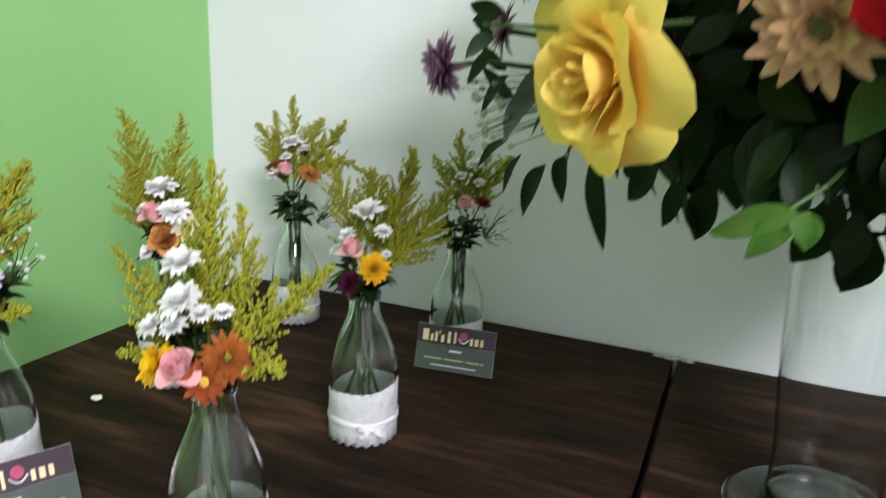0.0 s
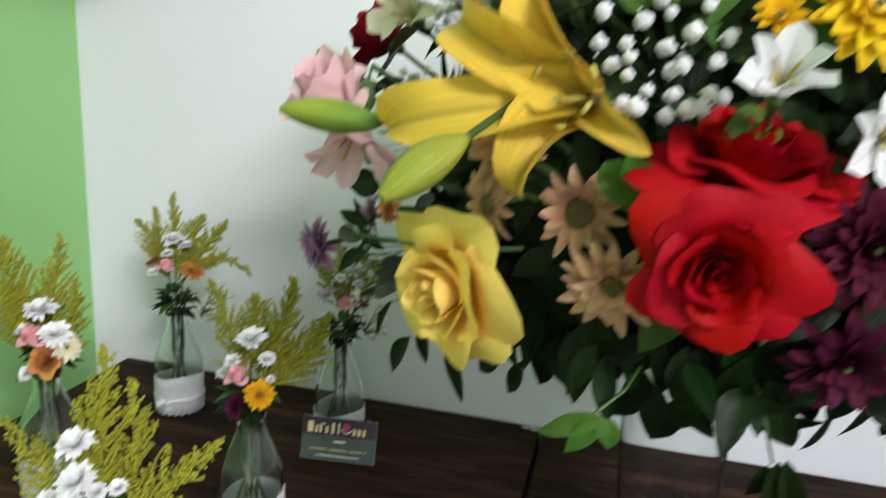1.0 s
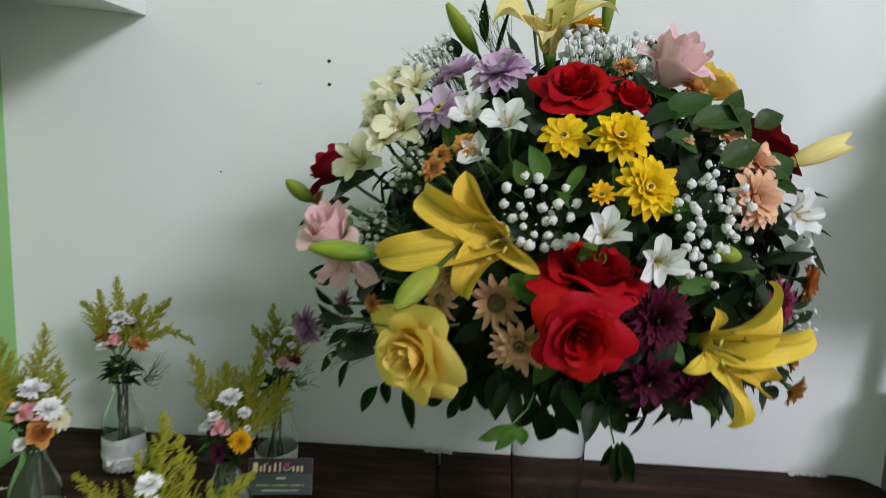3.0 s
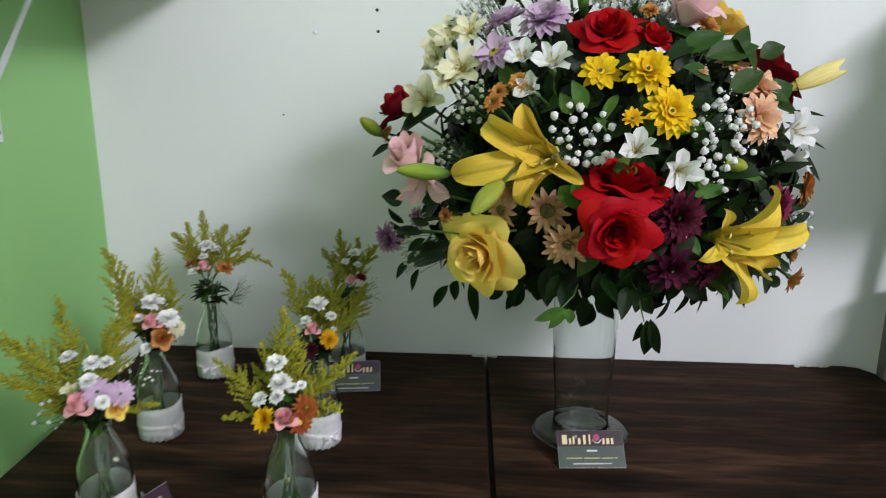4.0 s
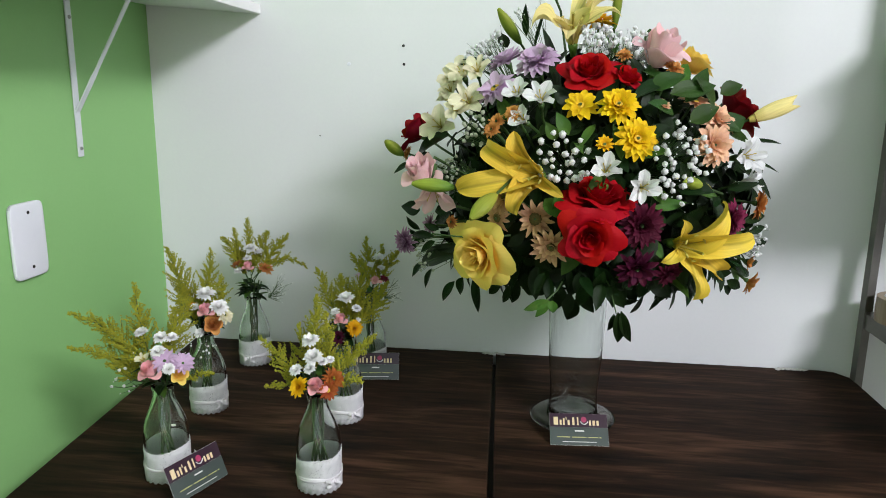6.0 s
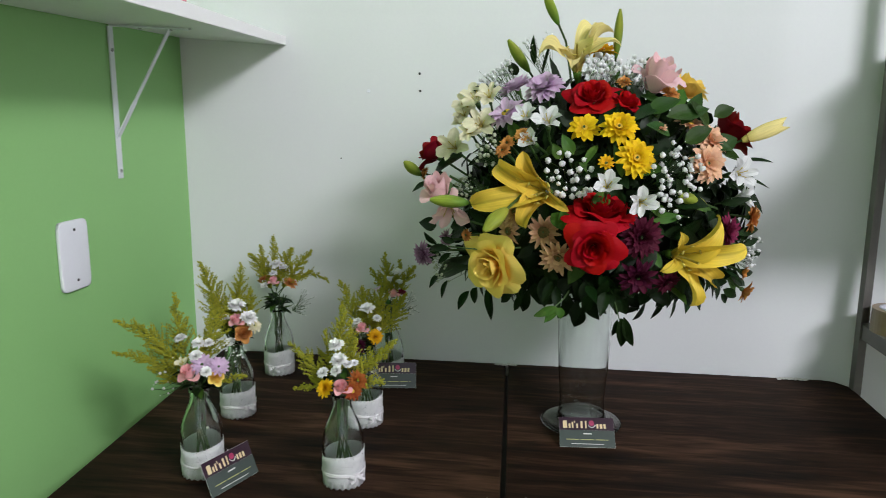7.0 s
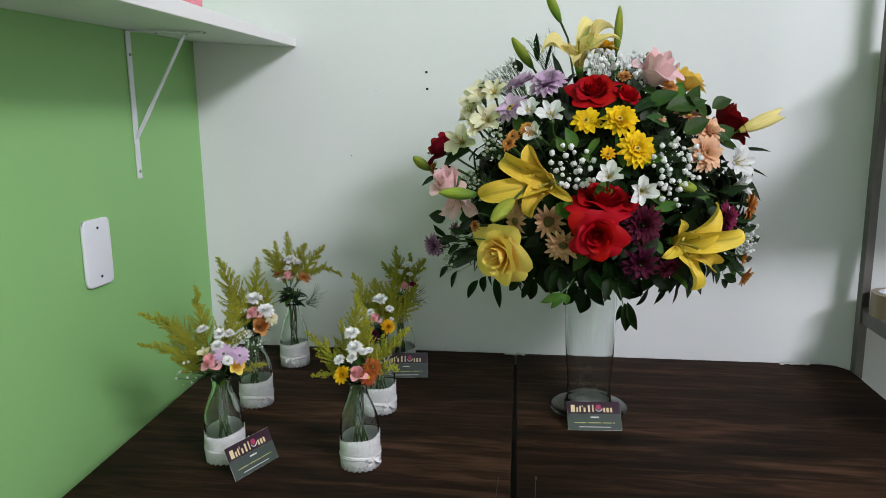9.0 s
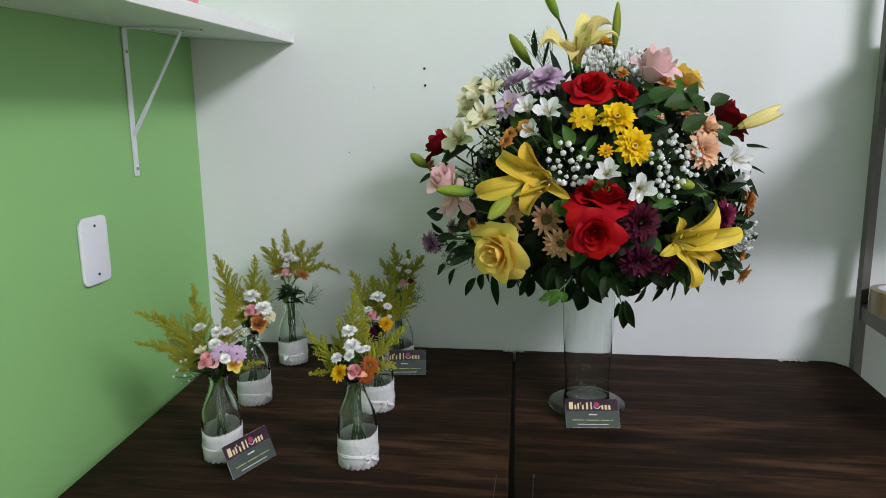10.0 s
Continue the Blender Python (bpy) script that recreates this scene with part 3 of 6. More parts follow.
# ---- business cards ----
def card(label, at):
    """A printed card leaning back: x across, y up the card, z to its face. The lettering is plain bars."""
    ob = part("business_card", box((-0.045, 0, -0.0004), (0.045, 0.05, 0.0), 0.0001), CARD_EDGE, at=at)
    tagged(ob, label, "business card", "business cards on the table")
    part("header_panel", box((-0.0448, 0.0285, 0.0001), (0.0448, 0.0498, 0.0003)), CARD_TOP, ob, "plum printed band")
    part("lower_panel", box((-0.0448, 0.0002, 0.0001), (0.0448, 0.0284, 0.0003)), CARD_LOW, ob, "grey green printed field")
    for x, w, h in ((-0.0385, 0.0068, 0.0125), (-0.0292, 0.0030, 0.0078), (-0.0240, 0.0026, 0.0105), (-0.0195, 0.0012, 0.0040), (-0.0168, 0.0032, 0.0078),
                    (-0.0095, 0.0034, 0.0122), (-0.0020, 0.0022, 0.0128), (0.0165, 0.0030, 0.0078), (0.0218, 0.0040, 0.0078), (0.0280, 0.0034, 0.0078)):
        y0 = 0.0315 + (0.0085 if h < 0.005 else 0)
        bm = box((x, y0, 0.0004), (x + w, y0 + h, 0.0006))
        part("logo_bar", bm, GOLD, ob, "cream gold printed bar")
    bloom = lathe([(0, 0.0006), (0.0045, 0.0006), (0.0045, 0.0004)], 14)
    part("logo_bloom", bloom, ROSE_PRINT, ob, "rose pink printed shape", at=pose(0.0085, 0.0405, 0))
    swash = tube([(0.0028 + 0.012 * k / 8, 0.033 + 0.0045 * (k / 4 - 1) ** 2, 0.0006) for k in range(9)], 0.0006, 0.0009, 4)
    part("logo_swash", swash, WHITE_PRINT, ob, "pale printed curve")
    part("text_bar", box((-0.006, 0.0215, 0.0004), (0.008, 0.0236, 0.0006)), WHITE_PRINT, ob)
    for x0, x1 in ((-0.034, -0.014), (-0.011, 0.011), (0.014, 0.029), (0.031, 0.034)):
        part("text_bar", box((x0, 0.0121, 0.0004), (x1, 0.0134, 0.0006)), YELLOW_PRINT, ob)
    part("text_bar", box((-0.026, 0.0050, 0.0004), (0.026, 0.0061, 0.0006)), WHITE_PRINT, ob)
    return ob


card("plum and grey green business card leaning on the vase foot", pose(0.8685, -0.392, TOP + 0.0005, 48, 0, 5))
card("plum and grey green business card leaning on a bottle", pose(0.354, -0.590, TOP + 0.0005, 66, 0, 68))
card("plum and grey green business card leaning on the back bottle", pose(0.502, -0.184, TOP + 0.0005, 74, 0, 8))

# a fallen white petal on the table
bm = bmesh.new()
bmesh.ops.create_icosphere(bm, subdivisions=2, radius=0.006, matrix=Matrix.Diagonal((1, 0.7, 0.35, 1)))
for v in bm.verts:
    v.co += Vector(noise.noise_vector(v.co * 300)) * 0.0012
tagged(part("fallen_petal", bm, MUM_WHITE, at=pose(0.228, -0.419, TOP + 0.0022)), "small crumpled white petal on the dark table", "petal")

# ---- flowers and leaves: one function for each kind ----
DOME = Vector((0.870, -0.318, 1.116))      # middle of the tall bouquet
UP = Vector((0, 0, 1))
CACHE = {}


def sheets(name, fs, nu, nv, material, closed=False):
    """One mesh of several curved sheets: each f(u, v), u from -1 to 1 across, v from 0 to 1 along."""
    verts, faces, uvs = [], [], []
    for f in fs:
        o = len(verts)
        for j in range(nv + 1):
            for i in range(nu + 1):
                u, v = 2 * i / nu - 1, j / nv
                verts.append(tuple(f(u, v)))
                uvs.append((u * 0.5 + 0.5, v))
        for j in range(nv):
            for i in range(nu):
                a = o + j * (nu + 1) + i
                faces.append((a, a + 1, a + nu + 2, a + nu + 1))
    data = bpy.data.meshes.new(name)
    data.from_pydata(verts, [], faces)
    layer = data.uv_layers.new(name="UVMap")
    loops = np.zeros(len(data.loops), dtype=np.int32)
    data.loops.foreach_get("vertex_index", loops)
    layer.data.foreach_set("uv", np.array(uvs, dtype=np.float32)[loops].ravel())
    data.materials.append(material)
    data.polygons.foreach_set("use_smooth", [True] * len(data.polygons))
    return data


def frame_of(at, n, spin=0.0):
    """A pose at a point, z along n, x level to the right of one who looks against n."""
    n = Vector(n).normalized()
    x = UP.cross(n)
    x = x.normalized() if x.length > 1e-3 else Vector((1, 0, 0))
    y = n.cross(x)
    m = Matrix((x, y, n)).transposed().to_4x4()
    return Matrix.Translation(at) @ m @ Matrix.Rotation(radians(spin), 4, "Z")


def facing(at, lean, centre=None):
    return ((Vector(at) - (centre or DOME)).normalized() + Vector(lean)).normalized()


class Arrangement:
    """A thing made of flowers: keeps its base, so that parts can be given in the room's metres."""

    def __init__(self, name, at, label, category, group="", root=None):
        self.root = root
        self.ob = tagged(empty(name, at), label, category, group)
        self.inverse = Matrix.Translation(-Vector(at))

    def add(self, name, data, m, label="", parent=None):
        return part(name, data, None, parent or self.ob, label, at=m if parent else self.inverse @ m)

    def stalk(self, at, n):
        """A stem from behind a flower into the middle of a dome-shaped bouquet."""
        if self.root is not None:
            at = Vector(at)
            back = at - Vector(n) * 0.03
            pts = [at, back, back.lerp(self.root, 0.45), back.lerp(self.root, 0.8)]
            self.add("stem", mesh_of("stem", tube(pts, 0.0018, 0.0022, 6), STEM, True), Matrix.Identity(4))


def leaf_mesh(length, width, bend, material, seed=0, point=0.8):
    key = ("leaf", length, width, bend, material.name, seed)
    if key not in CACHE:
        def f(u, v):
            w = width * 0.5 * math.sin(math.pi * min(1, v ** point * 0.98 + 0.015)) ** 0.9
            z = 0.35 * abs(u) * w - bend * length * v * v + 0.05 * w * math.sin(9 * v + seed)
            return (u * w + 0.06 * length * math.sin(seed + 2.2 * v), length * v * (1 - 0.15 * bend * v), z)
        CACHE[key] = sheets("leaf", [f], 4, 7, material)
    return CACHE[key]


def petal_curve(th0, th1, length, width, tipw, cup, ruffle, seed, twist=0.0, curl=0.0, point=22):
    """A petal that leaves the flower's axis at th0 and bends to th1 (degrees off the axis) on its way."""
    steps = 24
    rz, r, z = [(0.0, 0.0)], 0.0, 0.0
    for k in range(steps):
        v = (k + 0.5) / steps
        th = radians(th0 + (th1 - th0) * v ** 1.2 + curl * max(0, v - 0.72) * 3.5)
        r += length / steps * math.sin(th)
        z += length / steps * math.cos(th)
        rz.append((r, z))

    def f(u, v):
        k = v * steps
        i = min(int(k), steps - 1)
        t = k - i
        rr, zz = rz[i][0] * (1 - t) + rz[i + 1][0] * t, rz[i][1] * (1 - t) + rz[i + 1][1] * t
        th = radians(th0 + (th1 - th0) * v ** 1.3)
        w = width * 0.5 * (0.16 + 0.84 * math.sin(math.pi * min(1, v * tipw)) ** 0.75) * (1 - max(0, v - 0.8) ** 2 * point) if v < 1 else 0.0
        w = max(w, 0.0)
        up = cup * w * u * u - 0.10 * w * math.exp(-(u * 5) ** 2) + ruffle * w * math.sin(7.0 * v + seed * 1.9 + (1 if u > 0 else 2.3)) * abs(u) ** 2
        up += twist * u * v * w
        return Vector((rr - up * math.cos(th), u * w + 0.13 * length * math.sin(seed * 1.3) * v * v, zz + up * math.sin(th)))
    return f


def lily(bunch, at, n, petals, material, label, open_to=92.0):
    """petals: azimuth from the right, length and curl of each, as they lie."""
    m = frame_of(at, n)
    bunch.stalk(at, n)
    body = lathe([(0, -0.016), (0.004, -0.014), (0.0062, -0.004), (0.007, 0.004), (0.0045, 0.006), (0, 0.007)], 12)
    flower = bunch.add("lily", mesh_of("lily", body, BUD_GREEN, True), m, label)
    for k, (az, length, curl) in enumerate(petals):
        f = petal_curve(16, open_to + 22 + 16 * math.sin(k * 2.7 + az), length * 1.10, length * (0.34 if k % 2 else 0.29), 0.92, 0.8, 0.85, k + az, 0.15 * math.sin(k * 2.1), curl)
        part("petal", sheets("petal", [f], 8, 16, material), None, flower, at=Matrix.Rotation(radians(az), 4, "Z"))
    for k in range(6):
        a = radians(30 + 60 * k)
        top = Vector((0.016 * math.cos(a), 0.016 * math.sin(a), 0.042 + 0.004 * math.sin(k * 3)))
        bm = tube([(0.002 * math.cos(a), 0.002 * math.sin(a), 0), (top.x * 0.4, top.y * 0.4, top.z * 0.6), top], 0.0007, 0.0006, 5)
        made = bmesh.ops.create_icosphere(bm, subdivisions=1, radius=1, matrix=Matrix.Translation(top) @ Matrix.Rotation(a, 4, "Z") @ Matrix.Diagonal((0.0016, 0.0042, 0.0014, 1)))
        part("stamen", bm, LILY_PALE, flower, smooth=True)
    part("pistil", tube([(0, 0, 0), (0.001, -0.002, 0.03), (0.003, -0.006, 0.052)], 0.0011, 0.0018, 6), LILY_PALE, flower, smooth=True)
    return flower


def bud(bunch, base, tip, radius, material, label, open_tip=0.0):
    """A closed lily bud from base to tip."""
    base, tip = Vector(base), Vector(tip)
    length = (tip - base).length

    def f(u, v):
        a = math.pi * u
        r = radius * (math.sin(math.pi * min(0.97, 0.06 + v * (0.90 - 0.2 * open_tip))) ** 0.7) * (1 + 0.09 * math.cos(3 * a) + 0.02 * math.cos(6 * a))
        return (r * math.cos(a), r * math.sin(a), length * (v + open_tip * 0.10 * v ** 8 * math.cos(3 * a)))
    bunch.stalk(base, (tip - base).normalized())
    data = sheets("lily_bud", [f], 18, 14, material)
    return bunch.add("lily_bud", data, frame_of(base, tip - base), label)


def cup_petal(rt, h, half, curl, seed, lift=0.0):
    def f(u, v):
        v2 = v * (1 - 0.13 * u * u - 0.05 * u ** 4)
        over = max(0.0, v2 - 0.62) ** 2 / 0.12
        ang = u * half * (0.5 + 0.5 * math.sin(min(1, v * 1.4) * math.pi / 2))
        r = rt * math.sin(min(1.0, v2 * 1.05) * math.pi / 2) ** 0.8 + curl * over * (1 + 0.25 * math.sin(seed + 3 * u))
        r *= 1 + 0.09 * math.sin(seed * 1.7 + 4.0 * u * v) * v
        z = h * v2 ** 1.15 - curl * 0.65 * over * (1 + 0.5 * u * u) + lift + 0.08 * h * math.sin(seed * 2.3 + 5 * u) * v * v
        return (r * math.cos(ang), r * math.sin(ang), z)
    return f


def turned(f, a):
    c, s = math.cos(a), math.sin(a)

    def g(u, v):
        x, y, z = f(u, v)
        return (c * x - s * y, s * x + c * y, z)
    return g


ROSE_LAYERS = {"open": ((3, 0.42, 1.02, 1.25, 0.05), (3, 0.60, 0.98, 1.15, 0.16), (4, 0.80, 0.86, 1.00, 0.30), (5, 0.98, 0.62, 0.85, 0.44)),
               "half": ((3, 0.46, 1.15, 1.15, 0.05), (5, 0.66, 1.08, 0.85, 0.12), (4, 0.80, 0.90, 0.85, 0.30)),
               "bud": ((3, 0.52, 1.7, 1.2, 0.03), (3, 0.68, 1.6, 1.1, 0.10), (3, 0.78, 1.25, 0.95, 0.42))}


def rose(bunch, at, n, size, material, label="", shape="open", spin=0.0, name="rose"):
    """A rose: a tight spiral heart, and rings of petals round it."""
    s = size
    m = frame_of(at, n, spin) @ Matrix.Translation((0, 0, -0.55 * s))
    bunch.stalk(m.translation, n)
    key = ("calyx", s)
    if key not in CACHE:
        sepal = lathe([(0, -0.30 * s), (0.10 * s, -0.28 * s), (0.2 * s, -0.1 * s), (0.26 * s, 0.05 * s), (0.16 * s, 0.10 * s), (0, 0.08 * s)], 10)
        CACHE[key] = mesh_of("rose", sepal, STEM, True)
    flower = bunch.add(name, CACHE[key], m, label)
    tall = 1.7 if shape == "bud" else 1.0
    for k in range(8):
        key = ("heart", s, material.name, shape, k)
        if key not in CACHE:
            CACHE[key] = sheets("petal", [cup_petal(s * (0.07 + 0.05 * k), s * tall * (0.98 - 0.012 * k), 1.5, s * 0.012 * k, k)], 8, 7, material)
        part("petal", CACHE[key], None, flower, at=Matrix.Rotation(k * 2.4, 4, "Z"))
    for j, (count, rt, h, half, curl) in enumerate(ROSE_LAYERS[shape]):
        for k in range(count):
            pk = ("rose petal", s, material.name, shape, j, k % 3)
            if pk not in CACHE:
                CACHE[pk] = sheets("petal", [cup_petal(rt * s, h * s, half, curl * s, j * 3 + k)], 9, 9, material)
            part("petal", CACHE[pk], None, flower, at=Matrix.Rotation(2 * math.pi * k / count + j * 0.9 + 0.15 * math.sin(k * 5 + j), 4, "Z") @ pose(0, 0, 0, 0, 4 * math.sin(3 * k + j), 0))
    return flower


DAISY_LAYERS = {"daisy": ((13, 1.0, 8), (12, 0.82, 26)), "full": ((16, 1.0, 4), (14, 0.9, 22), (12, 0.75, 42), (9, 0.55, 62)),
                "pompom": ((18, 1.0, -6), (18, 0.95, 16), (16, 0.85, 36), (14, 0.72, 55), (10, 0.55, 72), (6, 0.42, 84)),
                "button": ((16, 1.0, 10), (16, 0.94, 28), (15, 0.84, 46), (12, 0.66, 64), (8, 0.45, 80)),
                "cup": ((11, 1.0, 34), (10, 0.85, 52))}


def daisy(bunch, at, n, size, material, eye=None, shape="daisy", label="", spin=0.0, name="chrysanthemum", wide=0.30, eye_size=0.24):
    """A daisy or chrysanthemum: rings of narrow rounded petals round an eye."""
    key = ("receptacle", size)
    if key not in CACHE:
        CACHE[key] = mesh_of(name, lathe([(0, -0.32 * size), (0.08 * size, -0.30 * size), (0.16 * size, -0.12 * size), (0.15 * size, 0.02 * size), (0, 0.04 * size)], 10), STEM, True)
    flower = bunch.add(name, CACHE[key], frame_of(at, n, spin) @ Matrix.Translation((0, 0, -0.2 * size)), label)
    rnd = random.Random(int(size * 1e5) + int(spin))
    single = shape in ("daisy", "cup") or (shape == "full" and size > 0.024)
    fs = []
    for j, (count, reach, tilt) in enumerate(DAISY_LAYERS[shape]):
        for k in range(count):
            length, up, w = size * reach * rnd.uniform(0.88, 1.08), radians(tilt + rnd.uniform(-9, 9)), size * wide * rnd.uniform(0.85, 1.1)
            droop = rnd.uniform(-0.05, 0.28)

            def f(u, v, length=length, up=up, w=w, droop=droop):
                ww = 0.5 * w * math.sin(math.pi * min(0.93, 0.12 + 0.80 * v)) ** 0.6 * (1.0 if v < 0.99 else 0.55)
                r = size * 0.10 + length * 0.9 * v * math.cos(up)
                z = length * 0.9 * v * math.sin(up) - droop * length * v * v + 0.5 * ww * u * u
                return (r, u * ww, z)
            turn = 2 * math.pi * (k + 0.5 * j) / count + rnd.uniform(-0.08, 0.08)
            if single:
                pk = ("ray", size, material.name, shape, wide, j, k % 4)
                if pk not in CACHE:
                    CACHE[pk] = sheets("petal", [f], 2, 5, material)
                part("petal", CACHE[pk], None, flower, at=Matrix.Rotation(turn, 4, "Z"))
            else:
                fs.append(turned(f, turn))
    if fs:
        ruff = part("petals", sheets("petals", fs, 2, 4, material), None, flower)
        ruff["kind"] = "stuff"
    bunch.stalk(at, n)
    if eye:
        e = size * eye_size
        part("eye", lathe([(e, -0.1 * e), (e * 1.02, 0.25 * e), (e * 0.75, 0.55 * e), (e * 0.35, 0.6 * e), (0, 0.5 * e)], 14), eye, flower, smooth=True)
    return flower


def alstroemeria(bunch, at, n, size, material, label="", spin=0.0, open_to=62.0):
    """Six petals in two rings on a short funnel."""
    flower = bunch.add("alstroemeria", mesh_of("alstroemeria", lathe([(0, -0.5 * size), (0.10 * size, -0.45 * size), (0.16 * size, -0.1 * size), (0.12 * size, 0.05 * size), (0, 0.06 * size)], 10), STEM, True), frame_of(at, n, spin) @ Matrix.Translation((0, 0, -0.35 * size)), label)
    bunch.stalk(flower.matrix_basis.translation + bunch.ob.location, n)
    for k in range(6):
        key = ("als", size, material.name, open_to, k % 2, k // 3)
        if key not in CACHE:
            CACHE[key] = sheets("petal", [petal_curve(12, open_to + (24 if k % 2 else 8), size * 1.3, size * (0.60 if k % 2 else 0.38), 0.82, 0.4, 0.5, k * 2, point=13)], 6, 9, material)
        part("petal", CACHE[key], None, flower, at=Matrix.Rotation(radians(60 * k + 6 * math.sin(k * 4)), 4, "Z"))
    for k in range(4):
        a = k * 1.6 + 0.3
        part("stamen", tube([(0, 0, 0), (0.1 * size * math.cos(a), 0.1 * size * math.sin(a), 0.5 * size), (0.25 * size * math.cos(a), 0.25 * size * math.sin(a), 0.8 * size)], 0.0006, 0.0009, 4), LILY_PALE, flower)
    return flower


class Soup:
    """Many tiny pieces gathered into one mesh with several materials."""

    def __init__(self):
        self.verts, self.faces, self.slots = [], [], []

    def lump(self, p, r, slot=0, squash=1.0):
        o = len(self.verts)
        x, y, z = p
        self.verts += [(x + r, y, z), (x - r, y, z), (x, y + r, z), (x, y - r, z), (x, y, z + r * squash), (x, y, z - r * squash)]
        self.faces += [(o + a, o + b, o + c) for a, b, c in ((0, 2, 4), (2, 1, 4), (1, 3, 4), (3, 0, 4), (2, 0, 5), (1, 2, 5), (3, 1, 5), (0, 3, 5))]
        self.slots += [slot] * 8

    def bar(self, pts, r0, r1, slot=0):
        pts = [Vector(p) for p in pts]
        o, n = len(self.verts), 3
        for k, p in enumerate(pts):
            d = (pts[min(k + 1, len(pts) - 1)] - pts[max(k - 1, 0)])
            side = d.cross(UP)
            side = side.normalized() if side.length > 1e-6 else Vector((1, 0, 0))
            up = side.cross(d.normalized())
            r = r0 + (r1 - r0) * k / (len(pts) - 1)
            self.verts += [tuple(p + r * (math.cos(2.094 * i) * side + math.sin(2.094 * i) * up)) for i in range(n)]
        for k in range(len(pts) - 1):
            for i in range(n):
                a, b = o + k * n + i, o + k * n + (i + 1) % n
                self.faces.append((a, b, b + n, a + n))
                self.slots.append(slot)

    def mesh(self, name, materials, smooth=True):
        data = bpy.data.meshes.new(name)
        data.from_pydata(self.verts, [], self.faces)
        for m in materials:
            data.materials.append(m)
        data.polygons.foreach_set("material_index", self.slots)
        data.polygons.foreach_set("use_smooth", [smooth] * len(self.faces))
        return data


def floret(soup, p, r, rnd):
    """A small double floret: a round ball of crowded petals."""
    p, turn = Vector(p), rnd.uniform(0, 6)
    o, rings, n = len(soup.verts), 5, 9
    soup.verts.append(tuple(p + Vector((0, 0, r))))
    for j in range(1, rings):
        th = math.pi * j / rings
        for i in range(n):
            a = turn + 2 * math.pi * (i + 0.5 * (j % 2)) / n
            q = r * rnd.uniform(0.72, 1.12)
            soup.verts.append(tuple(p + q * Vector((math.sin(th) * math.cos(a), math.sin(th) * math.sin(a), math.cos(th)))))
    soup.verts.append(tuple(p - Vector((0, 0, r))))
    last = len(soup.verts) - 1
    for i in range(n):
        k = (i + 1) % n
        soup.faces.append((o, o + 1 + i, o + 1 + k))
        soup.faces.append((last, last - n + k, last - n + i))
        for j in range(rings - 2):
            u, v = o + 1 + j * n, o + 1 + (j + 1) * n
            soup.faces.append((u + i, v + i, v + k, u + k))
    soup.slots += [0] * (n * rings)
    for _ in range(9):
        d = Vector((rnd.gauss(0, 1), rnd.gauss(0, 1), rnd.gauss(0, 1))).normalized()
        soup.lump(p + d * r * 0.8, r * rnd.uniform(0.25, 0.42))


def gypsophila(bunch, at, n, spread, count, r=0.0042, material=None, seed=1, deep=0.5, depth=0.09):
    """A spray of baby's breath: thin branching stems that end in ragged white balls."""
    rnd = random.Random(seed)
    soup = Soup()
    root = Vector((0, 0, -depth))
    spread, placed = spread * 1.15, []
    for _ in range(count):
        for _ in range(12):
            a, rr = rnd.uniform(0, 2 * math.pi), spread * math.sqrt(rnd.random())
            p = Vector((rr * math.cos(a), rr * math.sin(a), rnd.uniform(-deep, deep) * spread))
            if all((p.xy - q.xy).length > 1.7 * r for q in placed):
                break
        placed.append(p)
        floret(soup, p, r * rnd.uniform(0.58, 0.92), rnd)
        midway = root.lerp(p, 0.6) + Vector((rnd.uniform(-1, 1), rnd.uniform(-1, 1), 0)) * 0.006
        soup.bar([root, midway, p], 0.0006, 0.0003, 1)
        if rnd.random() < 0.6:
            q = p + Vector((rnd.uniform(-1, 1), rnd.uniform(-1, 1), rnd.uniform(-0.5, 1))) * 0.012
            soup.lump(q, 0.0011)
            soup.bar([midway, q], 0.0004, 0.0002, 1)
    return bunch.add("babys_breath", soup.mesh("babys_breath", [material or GYP, STEM]), frame_of(at, n))


